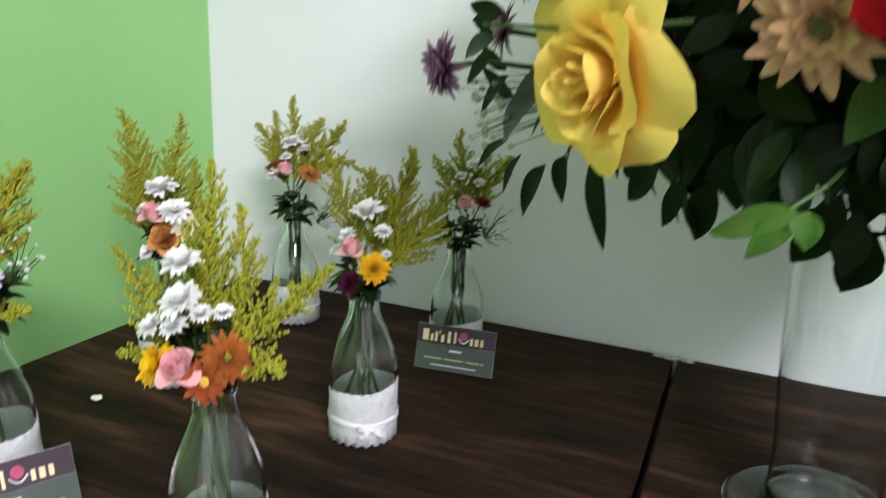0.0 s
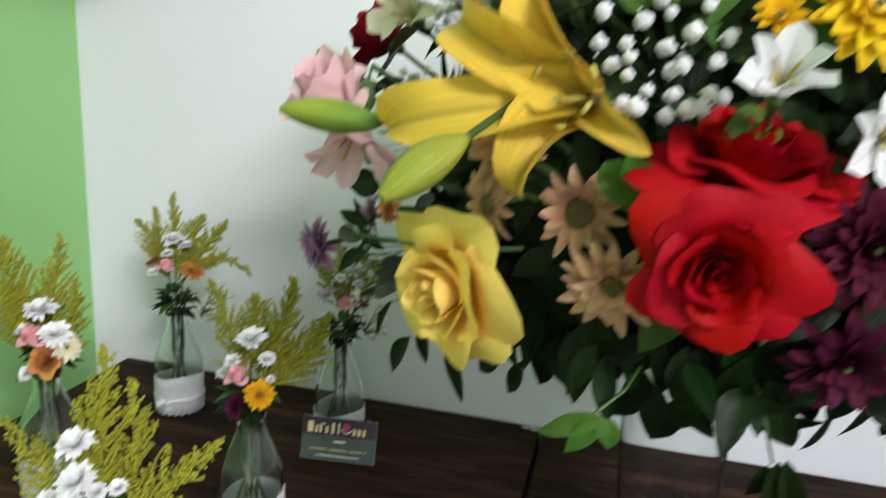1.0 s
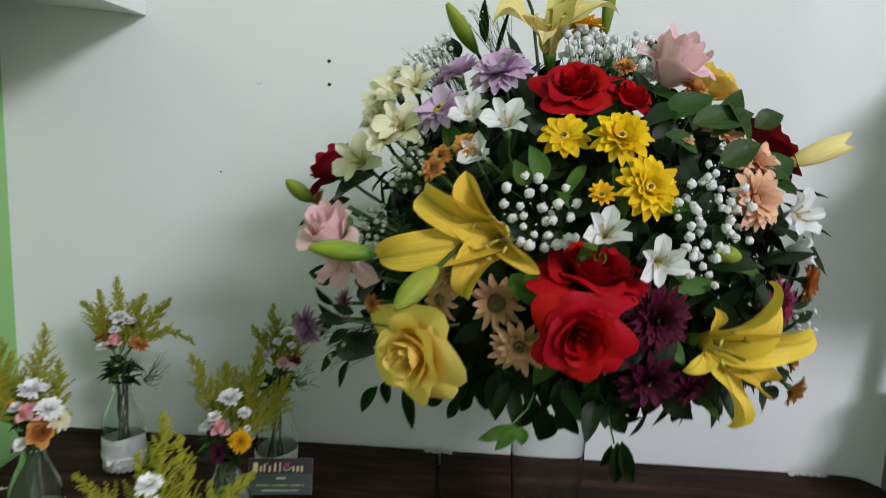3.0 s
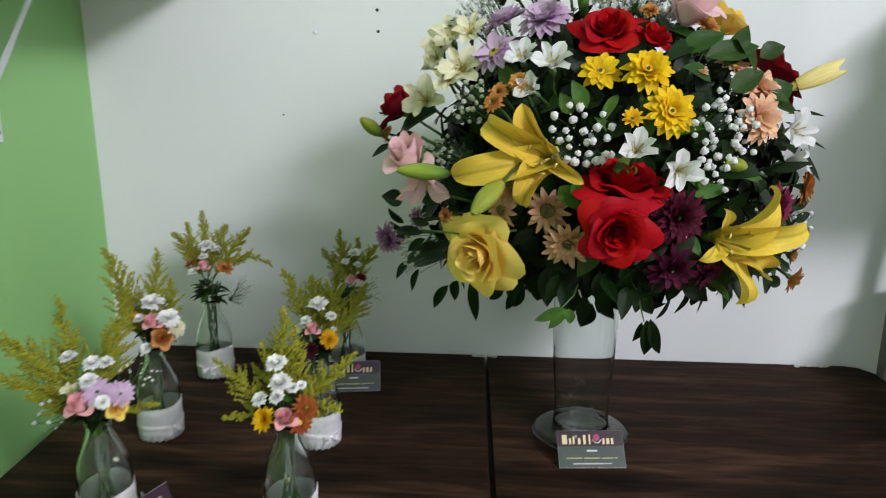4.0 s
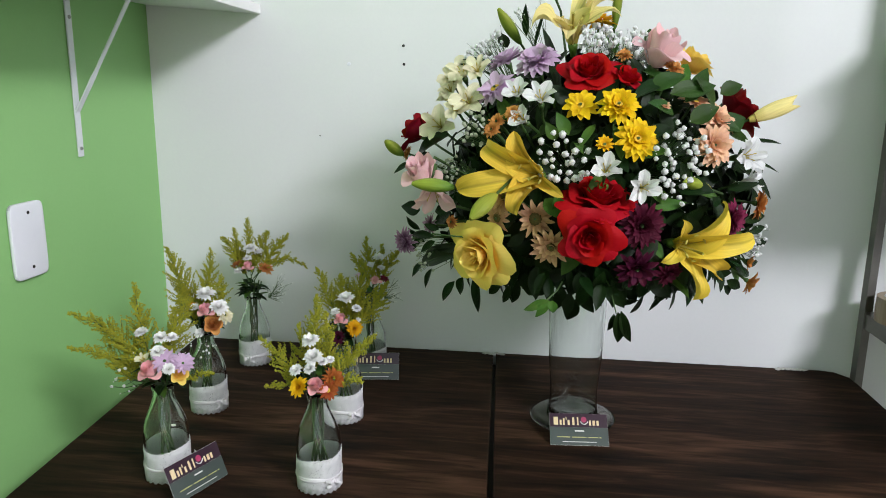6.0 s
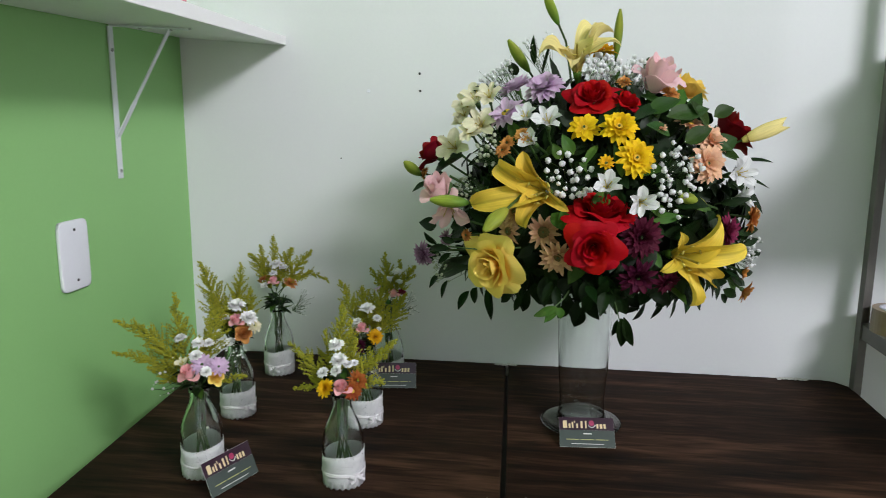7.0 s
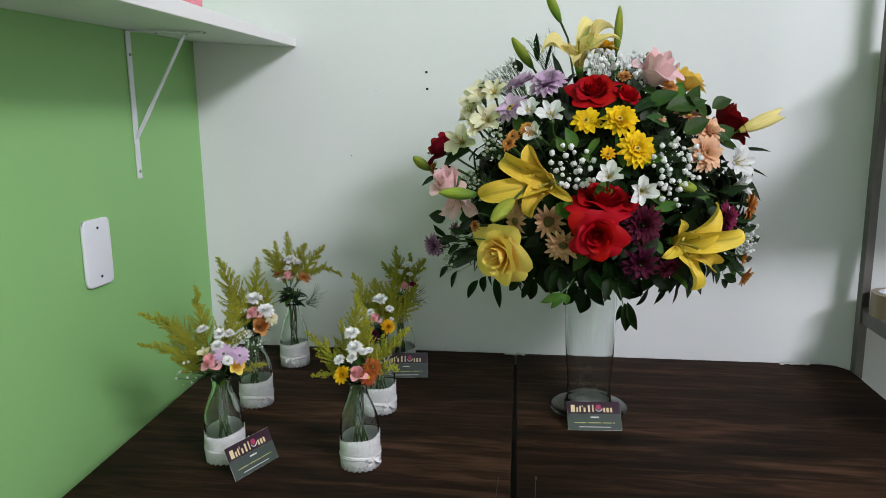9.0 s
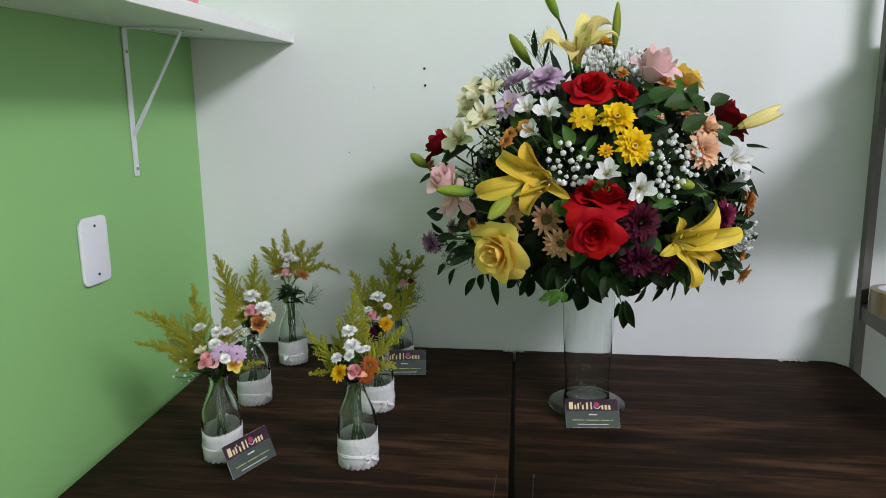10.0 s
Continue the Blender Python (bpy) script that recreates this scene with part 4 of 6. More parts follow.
def goldenrod(bunch, points, reach, seed, parent_label="", fullness=1.0):
    """A feathery goldenrod plume along a curve from its base to its tip: side sprays of tiny florets."""
    rnd = random.Random(seed)
    soup = Soup()
    p0, p1, p2 = (Vector(p) for p in points)
    length = (p1 - p0).length + (p2 - p1).length

    def curve(t):
        return p0 * (1 - t) ** 2 + p1 * 2 * t * (1 - t) + p2 * t * t
    soup.bar([curve(k / 8) for k in range(9)], 0.0011, 0.0004, 1)
    count = int(length / 0.0020 * fullness)
    for k in range(count):
        t = 0.15 + 0.85 * (k + rnd.random()) / count
        p, d = curve(t), (curve(min(1, t + 0.05)) - curve(t - 0.05)).normalized()
        side = Vector((rnd.gauss(0, 1), rnd.gauss(0, 1), rnd.gauss(0, 0.7)))
        side = (side - d * side.dot(d)).normalized()
        arm = reach * (0.35 + 0.65 * math.sin(math.pi * min(1, 0.22 + t * 0.82)) ** 0.8) * rnd.uniform(0.55, 1.1) * (1.05 - 0.75 * t)
        arm *= 1.8
        bits = max(3, int(arm / 0.0019))
        way = (side * 0.72 + d * 0.75).normalized()
        pts = []
        for b in range(bits + 1):
            q = b / bits
            c = p + way * arm * q + Vector((0, 0, 1)) * arm * 0.12 * q * q
            pts.append(c)
            if b > 0:
                for _ in range(2):
                    soup.lump(c + Vector((rnd.uniform(-1, 1), rnd.uniform(-1, 1), rnd.uniform(-1, 1))) * 0.0014, rnd.uniform(0.0010, 0.0019) * (1.15 - 0.35 * q))
        soup.bar([pts[0], pts[len(pts) // 2], pts[-1]], 0.0005, 0.0002, 1)
    return bunch.add("goldenrod_plume", soup.mesh("goldenrod_plume", [GOLDENROD, STEM]), Matrix.Identity(4))


def leaf(bunch, base, tip, width, n=None, bend=0.12, material=None, label="", name="leaf", seed=0):
    """One leaf from its base to its tip, its upper side turned to n."""
    base, tip = Vector(base), Vector(tip)
    d = tip - base
    n = Vector(n) if n is not None else facing(base, (0, -0.6, 0.3))
    x = d.cross(n).normalized()
    z = x.cross(d.normalized())
    m = Matrix.Translation(base) @ Matrix((x, d.normalized(), z)).transposed().to_4x4()
    return bunch.add(name, leaf_mesh(round(d.length, 3), round(width, 3), bend, material or LEAF, seed), m, label)

# ---- the tall bouquet ----
big = Arrangement("bouquet", (0.869, -0.300, 0.984), "large round bouquet of lilies, roses and chrysanthemums in the vase", "bouquet", root=DOME + Vector((0, 0, -0.06)))


def toward(at, lean=(0, 0, 0)):
    return facing(at, lean)


foam = lathe([(0, -0.115), (0.03, -0.112), (0.09, -0.085), (0.135, -0.03), (0.15, 0.03), (0.14, 0.09), (0.10, 0.14), (0.05, 0.165), (0, 0.17)], 28)
big.add("floral_foam", mesh_of("floral_foam", foam, FOAM, True), Matrix.Translation(DOME), "dark wet floral foam")

p = (0.791, -0.530, 1.179)
lily(big, p, (-0.34, -0.92, 0.14), ((201, 0.112, 20), (140, 0.074, 110), (161, 0.094, 70), (110, 0.072, 30), (338, 0.056, 40), (254, 0.076, 100)), LILY_YELLOW, "large yellow lily with recurved petals", 88)
p = (0.960, -0.500, 1.094)
lily(big, p, (0.50, -0.86, 0.05), ((92, 0.044, 60), (50, 0.094, 50), (357, 0.104, 40), (268, 0.084, 45), (206, 0.050, 60), (316, 0.080, 100)), LILY_YELLOW, "large yellow lily with recurved petals", 88)
p = (0.830, -0.370, 1.343)
lily(big, p, (-0.10, -0.50, 0.86), ((205, 0.084, 90), (160, 0.072, 40), (78, 0.088, 20), (40, 0.084, 60), (5, 0.088, 60), (275, 0.066, 70)), LILY_PALE, "pale yellow lily opening upwards", 72)
bud(big, (0.685, -0.552, 1.165), (0.633, -0.557, 1.169), 0.0086, BUD_GREEN, "closed green lily bud", 0)
bud(big, (0.738, -0.585, 1.162), (0.711, -0.616, 1.137), 0.0095, BUD_YELLOW, "plump yellow green lily bud", 0)
bud(big, (0.756, -0.320, 1.351), (0.723, -0.339, 1.398), 0.0086, BUD_GREEN, "closed green lily bud", 0)
bud(big, (0.800, -0.333, 1.421), (0.777, -0.350, 1.468), 0.0075, BUD_GREEN, "closed green lily bud", 0)
bud(big, (0.890, -0.323, 1.371), (0.892, -0.339, 1.442), 0.0067, BUD_GREEN, "closed green lily bud", 0)
bud(big, (1.079, -0.357, 1.246), (1.138, -0.350, 1.271), 0.0112, LILY_PALE, "long yellow lily bud just opening", 1)
bud(big, (0.586, -0.353, 1.186), (0.562, -0.369, 1.208), 0.0085, BUD_GREEN, "closed green lily bud", 0)
bud(big, (1.005, -0.482, 1.162), (0.962, -0.523, 1.178), 0.0082, BUD_YELLOW, "yellow lily bud", 0)
p = (0.712, -0.520, 1.072)
rose(big, p, toward(p, (-0.15, -0.3, -0.05)), 0.0345, ROSE_YELLOW, "large open yellow rose", "open", 0)
p = (0.849, -0.586, 1.114)
rose(big, p, toward(p, (0, -0.3, -0.1)), 0.0262, ROSE_RED, "large open red rose", "open", 0)
p = (0.861, -0.545, 1.161)
rose(big, p, (0.12, -0.42, 0.90), 0.0340, ROSE_RED, "open red rose with broad outer petals", "open", 50)
p = (0.847, -0.466, 1.311)
rose(big, p, toward(p, (0, -0.2, 0.1)), 0.026, ROSE_RED, "open red rose", "open", 20)
p = (0.895, -0.470, 1.300)
rose(big, p, toward(p, (0.3, 0, 0.2)), 0.0183, ROSE_RED, "half-open red rose", "half", 0)
p = (0.605, -0.345, 1.223)
rose(big, p, toward(p, (-0.4, 0.3, 0.5)), 0.0285, ROSE_DARK, "half-open dark red rose", "half", 0)
p = (1.071, -0.324, 1.257)
rose(big, p, toward(p, (0.4, 0.1, 0.3)), 0.0382, ROSE_DARK, "half-open dark red rose", "half", 0)
p = (0.938, -0.426, 1.328)
rose(big, p, toward(p, (0.25, -0.1, 0.6)), 0.031, ROSE_PINK, "pale pink rose with drooping outer petals", "bud", 0)
p = (0.640, -0.505, 1.172)
rose(big, p, (-0.25, -0.55, 0.8), 0.0240, ROSE_PINK, "pale pink half-open rose", "bud", 0)
p = (0.652, -0.500, 1.158)
alstroemeria(big, p, (0.05, -0.55, -0.83), 0.0400, ROSE_PINK, "pale pink flower with long hanging petals", 20, 52)
p = (0.999, -0.349, 1.323)
rose(big, p, toward(p, (0.3, 0.2, 0.5)), 0.0281, ROSE_YELLOW, "small yellow rose", "half", 0)
p = (0.836, -0.504, 1.267)
daisy(big, p, toward(p, (0, -0.2, 0)), 0.0222, MUM_YELLOW, EYE_YELLOW, "daisy", "bright yellow daisy chrysanthemum", 0, wide=0.42, eye_size=0.2)
p = (0.881, -0.520, 1.269)
daisy(big, p, toward(p, (0, -0.1, 0.1)), 0.0270, MUM_YELLOW, EYE_YELLOW, "full", "bright yellow daisy chrysanthemum", 40, wide=0.36, eye_size=0.24)
p = (0.905, -0.532, 1.228)
daisy(big, p, toward(p, (0.15, -0.2, -0.1)), 0.0268, MUM_YELLOW, EYE_YELLOW, "full", "bright yellow daisy chrysanthemum", 80, wide=0.36, eye_size=0.24)
p = (0.864, -0.545, 1.221)
daisy(big, p, toward(p, (0, 0, 0.2)), 0.0139, MUM_ORANGE, EYE_YELLOW, "cup", "egg yellow flower bud", 0, wide=0.3, eye_size=0.24)
p = (0.867, -0.324, 1.385)
daisy(big, p, toward(p, (0, 0.2, 0.4)), 0.0277, MUM_ORANGE, EYE_YELLOW, "full", "egg yellow chrysanthemum", 0, wide=0.3, eye_size=0.24)
p = (0.779, -0.448, 1.325)
daisy(big, p, toward(p, (0, -0.1, 0.1)), 0.0325, MUM_LILAC, EYE_YELLOW, "full", "lilac chrysanthemum", 10, wide=0.4, eye_size=0.15)
p = (0.737, -0.376, 1.327)
daisy(big, p, toward(p, (-0.1, 0.1, 0.4)), 0.0307, MUM_LILAC, EYE_YELLOW, "full", "lilac chrysanthemum", 33, wide=0.4, eye_size=0.15)
p = (0.726, -0.462, 1.288)
daisy(big, p, toward(p, (0, -0.1, 0.3)), 0.0304, MUM_LILAC, EYE_YELLOW, "daisy", "lilac chrysanthemum", 70, wide=0.42, eye_size=0.24)
p = (0.692, -0.451, 1.267)
alstroemeria(big, p, toward(p, (0.5, -1.0, 0.1)), 0.0284, ALS_CREAM, "cream alstroemeria flower", 0, 76)
p = (0.647, -0.399, 1.232)
alstroemeria(big, p, toward(p, (0.5, -1.0, 0.1)), 0.0318, ALS_CREAM, "cream alstroemeria flower", 30, 76)
p = (0.673, -0.334, 1.307)
alstroemeria(big, p, toward(p, (0.5, -1.0, 0.1)), 0.0293, ALS_CREAM, "cream alstroemeria flower", 50, 76)
p = (0.658, -0.334, 1.296)
alstroemeria(big, p, toward(p, (0.5, -1.0, 0.1)), 0.0251, ALS_CREAM, "cream alstroemeria flower", 10, 76)
p = (0.698, -0.391, 1.309)
alstroemeria(big, p, toward(p, (0.5, -1.0, 0.1)), 0.0239, ALS_CREAM, "cream alstroemeria flower", 70, 76)
p = (0.677, -0.451, 1.256)
alstroemeria(big, p, toward(p, (0.5, -1.0, 0.1)), 0.0209, ALS_CREAM, "cream alstroemeria flower", 40, 76)
p = (0.655, -0.341, 1.281)
alstroemeria(big, p, toward(p, (0.5, -1.0, 0.1)), 0.0209, ALS_CREAM, "cream alstroemeria flower", 80, 76)
p = (0.757, -0.497, 1.278)
alstroemeria(big, p, toward(p, (0.2, -0.5, 0.3)), 0.0225, ALS_WHITE, "white alstroemeria flower", 20, 62)
p = (0.787, -0.512, 1.272)
alstroemeria(big, p, toward(p, (0.2, -0.4, 0.3)), 0.0255, ALS_WHITE, "white alstroemeria flower", 0, 66)
p = (0.767, -0.517, 1.246)
alstroemeria(big, p, toward(p, (-0.2, -0.1, 0)), 0.0211, ALS_WHITE, "white alstroemeria flower", 30, 50)
p = (0.864, -0.571, 1.191)
alstroemeria(big, p, toward(p, (0, 0, 0.3)), 0.0248, ALS_WHITE, "white alstroemeria flower", 15, 50)
p = (0.909, -0.555, 1.171)
alstroemeria(big, p, toward(p, (0, -0.2, -0.1)), 0.0250, ALS_WHITE, "white alstroemeria flower", 30, 66)
p = (1.052, -0.448, 1.202)
alstroemeria(big, p, toward(p, (-0.1, -0.5, -0.1)), 0.0299, ALS_WHITE, "white alstroemeria flower", 0, 72)
p = (1.063, -0.432, 1.167)
alstroemeria(big, p, toward(p, (0.2, 0, 0.2)), 0.0267, ALS_WHITE, "white alstroemeria flower", 20, 60)
p = (0.648, -0.347, 1.270)
alstroemeria(big, p, toward(p, (-0.4, 0.1, 0.2)), 0.0166, ALS_CREAM, "cream alstroemeria flower", 20, 62)
p = (0.752, -0.516, 1.256)
daisy(big, p, toward(p, (0, -0.2, 0.1)), 0.0126, MUM_COPPER, None, "full", "small copper orange chrysanthemum", 0, wide=0.34, eye_size=0.24)
p = (0.732, -0.511, 1.245)
daisy(big, p, toward(p, (0, -0.2, 0.1)), 0.0118, MUM_COPPER, None, "full", "small copper orange chrysanthemum", 40, wide=0.34, eye_size=0.24)
p = (0.727, -0.526, 1.235)
daisy(big, p, toward(p, (0, -0.2, 0.1)), 0.0117, MUM_COPPER, None, "full", "small copper orange chrysanthemum", 80, wide=0.34, eye_size=0.24)
p = (0.891, -0.457, 1.329)
daisy(big, p, toward(p, (0, -0.2, 0.1)), 0.0113, MUM_COPPER, None, "full", "small copper orange chrysanthemum", 20, wide=0.34, eye_size=0.24)
p = (0.957, -0.444, 1.314)
daisy(big, p, toward(p, (0, -0.2, 0.1)), 0.0144, MUM_COPPER, None, "full", "small copper orange chrysanthemum", 60, wide=0.34, eye_size=0.24)
p = (0.591, -0.354, 1.189)
daisy(big, p, toward(p, (0, -0.2, 0.1)), 0.0117, MUM_COPPER, None, "full", "small copper orange chrysanthemum", 0, wide=0.34, eye_size=0.24)
p = (0.678, -0.519, 1.116)
daisy(big, p, toward(p, (0, -0.2, 0.1)), 0.0092, MUM_COPPER, None, "full", "small copper orange chrysanthemum", 10, wide=0.34, eye_size=0.24)
p = (0.745, -0.545, 1.155)
daisy(big, p, toward(p, (-0.5, -0.1, 0.3)), 0.0257, MUM_TAN, EYE_BROWN, "full", "tan peach daisy chrysanthemum", 0, wide=0.26, eye_size=0.3)
p = (0.785, -0.532, 1.125)
daisy(big, p, toward(p, (0, -0.2, 0.1)), 0.0255, MUM_TAN, EYE_BROWN, "daisy", "tan peach daisy chrysanthemum", 50, wide=0.26, eye_size=0.36)
p = (0.805, -0.552, 1.093)
daisy(big, p, toward(p, (0.1, -0.1, -0.3)), 0.0262, MUM_TAN, EYE_BROWN, "full", "tan peach daisy chrysanthemum", 20, wide=0.26, eye_size=0.3)
p = (0.736, -0.530, 1.124)
daisy(big, p, toward(p, (-0.2, 0, -0.2)), 0.0214, MUM_TAN, EYE_BROWN, "daisy", "tan peach daisy chrysanthemum", 80, wide=0.26, eye_size=0.3)
p = (1.014, -0.462, 1.251)
daisy(big, p, toward(p, (0.1, -0.1, 0.1)), 0.0300, MUM_PEACH, None, "full", "peach chrysanthemum", 0, wide=0.32, eye_size=0.24)
p = (1.004, -0.495, 1.219)
daisy(big, p, toward(p, (-0.1, -0.2, -0.2)), 0.0285, MUM_PEACH, None, "full", "peach chrysanthemum", 50, wide=0.32, eye_size=0.24)
p = (0.985, -0.453, 1.275)
daisy(big, p, toward(p, (0, -0.1, 0.4)), 0.0228, MUM_PEACH, EYE_YELLOW, "daisy", "peach chrysanthemum", 20, wide=0.34, eye_size=0.24)
p = (0.938, -0.491, 1.266)
daisy(big, p, toward(p, (0, 0, 0.4)), 0.0118, MUM_PEACH, None, "cup", "peach flower bud", 20, wide=0.4, eye_size=0.24)
p = (0.912, -0.565, 1.126)
daisy(big, p, toward(p, (0, -0.3, 0)), 0.0297, MUM_PLUM, None, "pompom", "dark plum chrysanthemum", 0, wide=0.24, eye_size=0.24)
p = (0.912, -0.553, 1.069)
daisy(big, p, toward(p, (0, -0.2, -0.2)), 0.0288, MUM_PLUM, None, "full", "dark plum chrysanthemum", 30, wide=0.26, eye_size=0.24)
p = (0.955, -0.529, 1.059)
daisy(big, p, toward(p, (0.2, 0, -0.4)), 0.0199, MUM_PLUM, None, "full", "dark plum chrysanthemum", 60, wide=0.26, eye_size=0.24)
p = (1.044, -0.467, 1.123)
daisy(big, p, toward(p, (0.1, -0.2, 0)), 0.0258, MUM_WINE, None, "pompom", "wine red chrysanthemum", 20, wide=0.24, eye_size=0.24)
p = (0.605, -0.460, 1.075)
daisy(big, p, toward(p, (-0.2, -0.5, -0.1)), 0.0205, MUM_MAUVE, None, "pompom", "mauve and white chrysanthemum", 20, wide=0.3, eye_size=0.24)
p = (0.639, -0.448, 1.098)
daisy(big, p, toward(p, (-0.3, -0.2, 0.2)), 0.0168, MUM_MAUVE, None, "full", "mauve and white chrysanthemum", 60, wide=0.24, eye_size=0.24)
p = (1.087, -0.424, 1.137)
daisy(big, p, toward(p, (0.5, -0.1, -0.2)), 0.0247, MUM_COPPER, None, "full", "copper orange chrysanthemum", 0, wide=0.34, eye_size=0.24)
p = (1.084, -0.422, 1.027)
daisy(big, p, toward(p, (0.6, -0.2, -0.6)), 0.0205, MUM_COPPER, None, "cup", "copper orange chrysanthemum", 40, wide=0.36, eye_size=0.24)
p = (1.080, -0.420, 1.056)
daisy(big, p, toward(p, (0.5, -0.2, -0.2)), 0.0142, MUM_COPPER, None, "cup", "copper orange chrysanthemum", 80, wide=0.36, eye_size=0.24)
p = (0.815, -0.540, 1.200)
gypsophila(big, p, toward(p), 0.0294, 32, 0.0052, GYP, 1, 0.4)
p = (0.957, -0.520, 1.210)
gypsophila(big, p, toward(p), 0.0345, 40, 0.005, GYP, 2, 0.4)
p = (0.951, -0.533, 1.169)
gypsophila(big, p, toward(p), 0.0218, 12, 0.005, GYP, 8, 0.4)
p = (0.884, -0.401, 1.344)
gypsophila(big, p, toward(p), 0.041, 95, 0.0052, GYP, 3, 0.4)
p = (0.703, -0.332, 1.343)
gypsophila(big, p, toward(p), 0.0285, 46, 0.0036, GYP, 4, 0.4)
p = (1.089, -0.414, 1.083)
gypsophila(big, p, toward(p), 0.0217, 30, 0.0032, GYP, 5, 0.4)
p = (0.705, -0.487, 1.233)
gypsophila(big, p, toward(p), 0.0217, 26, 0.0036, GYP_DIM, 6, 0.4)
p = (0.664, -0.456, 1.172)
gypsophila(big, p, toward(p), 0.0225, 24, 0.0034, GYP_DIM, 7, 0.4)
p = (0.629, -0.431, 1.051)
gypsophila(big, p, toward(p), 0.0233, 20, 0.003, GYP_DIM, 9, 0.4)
p = (0.767, -0.326, 1.396)
gypsophila(big, p, toward(p), 0.0228, 14, 0.0026, GYP, 10, 0.4)
leaf(big, (0.952, -0.484, 1.256), (0.919, -0.515, 1.270), 0.0196, None, 0.1, LEAF_MID, "", seed=0)
leaf(big, (0.943, -0.463, 1.292), (0.897, -0.517, 1.278), 0.0184, None, 0.1, LEAF, "", seed=1)
leaf(big, (0.999, -0.461, 1.249), (1.044, -0.463, 1.235), 0.0218, None, 0.1, LEAF_MID, "", seed=2)
leaf(big, (1.011, -0.439, 1.265), (0.984, -0.463, 1.307), 0.0258, None, 0.1, LEAF_MID, "", seed=3)
leaf(big, (0.924, -0.477, 1.283), (0.966, -0.474, 1.306), 0.0247, None, 0.1, LEAF_MID, "", seed=4)
leaf(big, (0.949, -0.470, 1.280), (1.009, -0.452, 1.298), 0.0283, None, 0.1, LEAF_MID, "", seed=0)
leaf(big, (0.966, -0.467, 1.272), (1.002, -0.439, 1.317), 0.0233, None, 0.1, LEAF_MID, "", seed=1)
leaf(big, (0.972, -0.478, 1.248), (1.011, -0.474, 1.265), 0.0247, None, 0.1, LEAF_MID, "", seed=2)
leaf(big, (1.026, -0.404, 1.281), (1.057, -0.398, 1.294), 0.0231, None, 0.1, LEAF_MID, "", seed=3)
leaf(big, (1.023, -0.447, 1.236), (1.049, -0.449, 1.252), 0.0289, None, 0.1, LEAF_MID, "", seed=4)
leaf(big, (1.028, -0.443, 1.235), (1.055, -0.459, 1.223), 0.0188, None, 0.1, LEAF_MID, "", seed=0)
leaf(big, (1.091, -0.331, 1.216), (1.131, -0.346, 1.220), 0.0124, None, 0.2, LEAF, "", seed=1)
leaf(big, (1.092, -0.333, 1.200), (1.096, -0.430, 1.194), 0.0096, None, 0.2, LEAF, "", seed=2)
leaf(big, (1.068, -0.392, 1.193), (1.110, -0.414, 1.185), 0.0081, None, 0.2, LEAF, "", seed=3)
leaf(big, (1.055, -0.414, 1.185), (1.099, -0.442, 1.154), 0.0194, None, 0.2, LEAF, "", seed=4)
leaf(big, (1.033, -0.449, 1.160), (1.071, -0.464, 1.173), 0.0119, None, 0.2, LEAF, "", seed=0)
leaf(big, (0.763, -0.324, 1.361), (0.759, -0.335, 1.406), 0.0152, None, 0.1, LEAF, "", seed=1)
leaf(big, (0.736, -0.325, 1.344), (0.724, -0.332, 1.367), 0.0171, None, 0.1, LEAF, "", seed=2)
leaf(big, (0.702, -0.330, 1.326), (0.670, -0.339, 1.330), 0.0114, None, 0.1, LEAF, "", seed=3)
leaf(big, (0.697, -0.329, 1.314), (0.667, -0.339, 1.323), 0.0133, None, 0.1, LEAF, "", seed=4)
leaf(big, (0.777, -0.318, 1.344), (0.784, -0.331, 1.401), 0.0096, None, 0.1, LEAF, "", seed=0)
leaf(big, (0.936, -0.340, 1.343), (0.941, -0.326, 1.374), 0.0188, None, 0.1, LEAF_MID, "", seed=1)
leaf(big, (0.877, -0.459, 1.294), (0.888, -0.471, 1.315), 0.0219, None, 0.1, LEAF, "", seed=2)
leaf(big, (0.916, -0.429, 1.312), (0.948, -0.473, 1.293), 0.0156, None, 0.1, LEAF_MID, "", seed=3)
leaf(big, (0.868, -0.534, 1.178), (0.846, -0.559, 1.167), 0.0218, None, 0.1, LEAF_FRESH, "", seed=4)
leaf(big, (0.855, -0.505, 1.242), (0.837, -0.540, 1.215), 0.0112, None, 0.1, LEAF_FRESH, "", seed=0)
leaf(big, (0.885, -0.522, 1.200), (0.876, -0.521, 1.245), 0.0141, None, 0.1, LEAF_FRESH, "", seed=1)
leaf(big, (0.854, -0.526, 1.200), (0.830, -0.537, 1.223), 0.011, None, 0.1, LEAF_FRESH, "", seed=2)
leaf(big, (0.808, -0.516, 1.223), (0.796, -0.523, 1.245), 0.0159, None, 0.1, LEAF_FRESH, "", seed=3)
leaf(big, (0.824, -0.512, 1.230), (0.807, -0.517, 1.257), 0.0175, None, 0.1, LEAF_FRESH, "", seed=4)
leaf(big, (0.748, -0.486, 1.245), (0.730, -0.480, 1.274), 0.0182, None, 0.1, LEAF_FRESH, "", seed=0)
leaf(big, (0.817, -0.548, 1.134), (0.808, -0.561, 1.159), 0.0202, None, 0.1, LEAF_FRESH, "", seed=1)
leaf(big, (0.798, -0.543, 1.154), (0.819, -0.569, 1.130), 0.0203, None, 0.1, LEAF_FRESH, "", seed=2)
leaf(big, (0.948, -0.519, 1.150), (0.920, -0.545, 1.172), 0.0159, None, 0.1, LEAF_FRESH, "", seed=3)
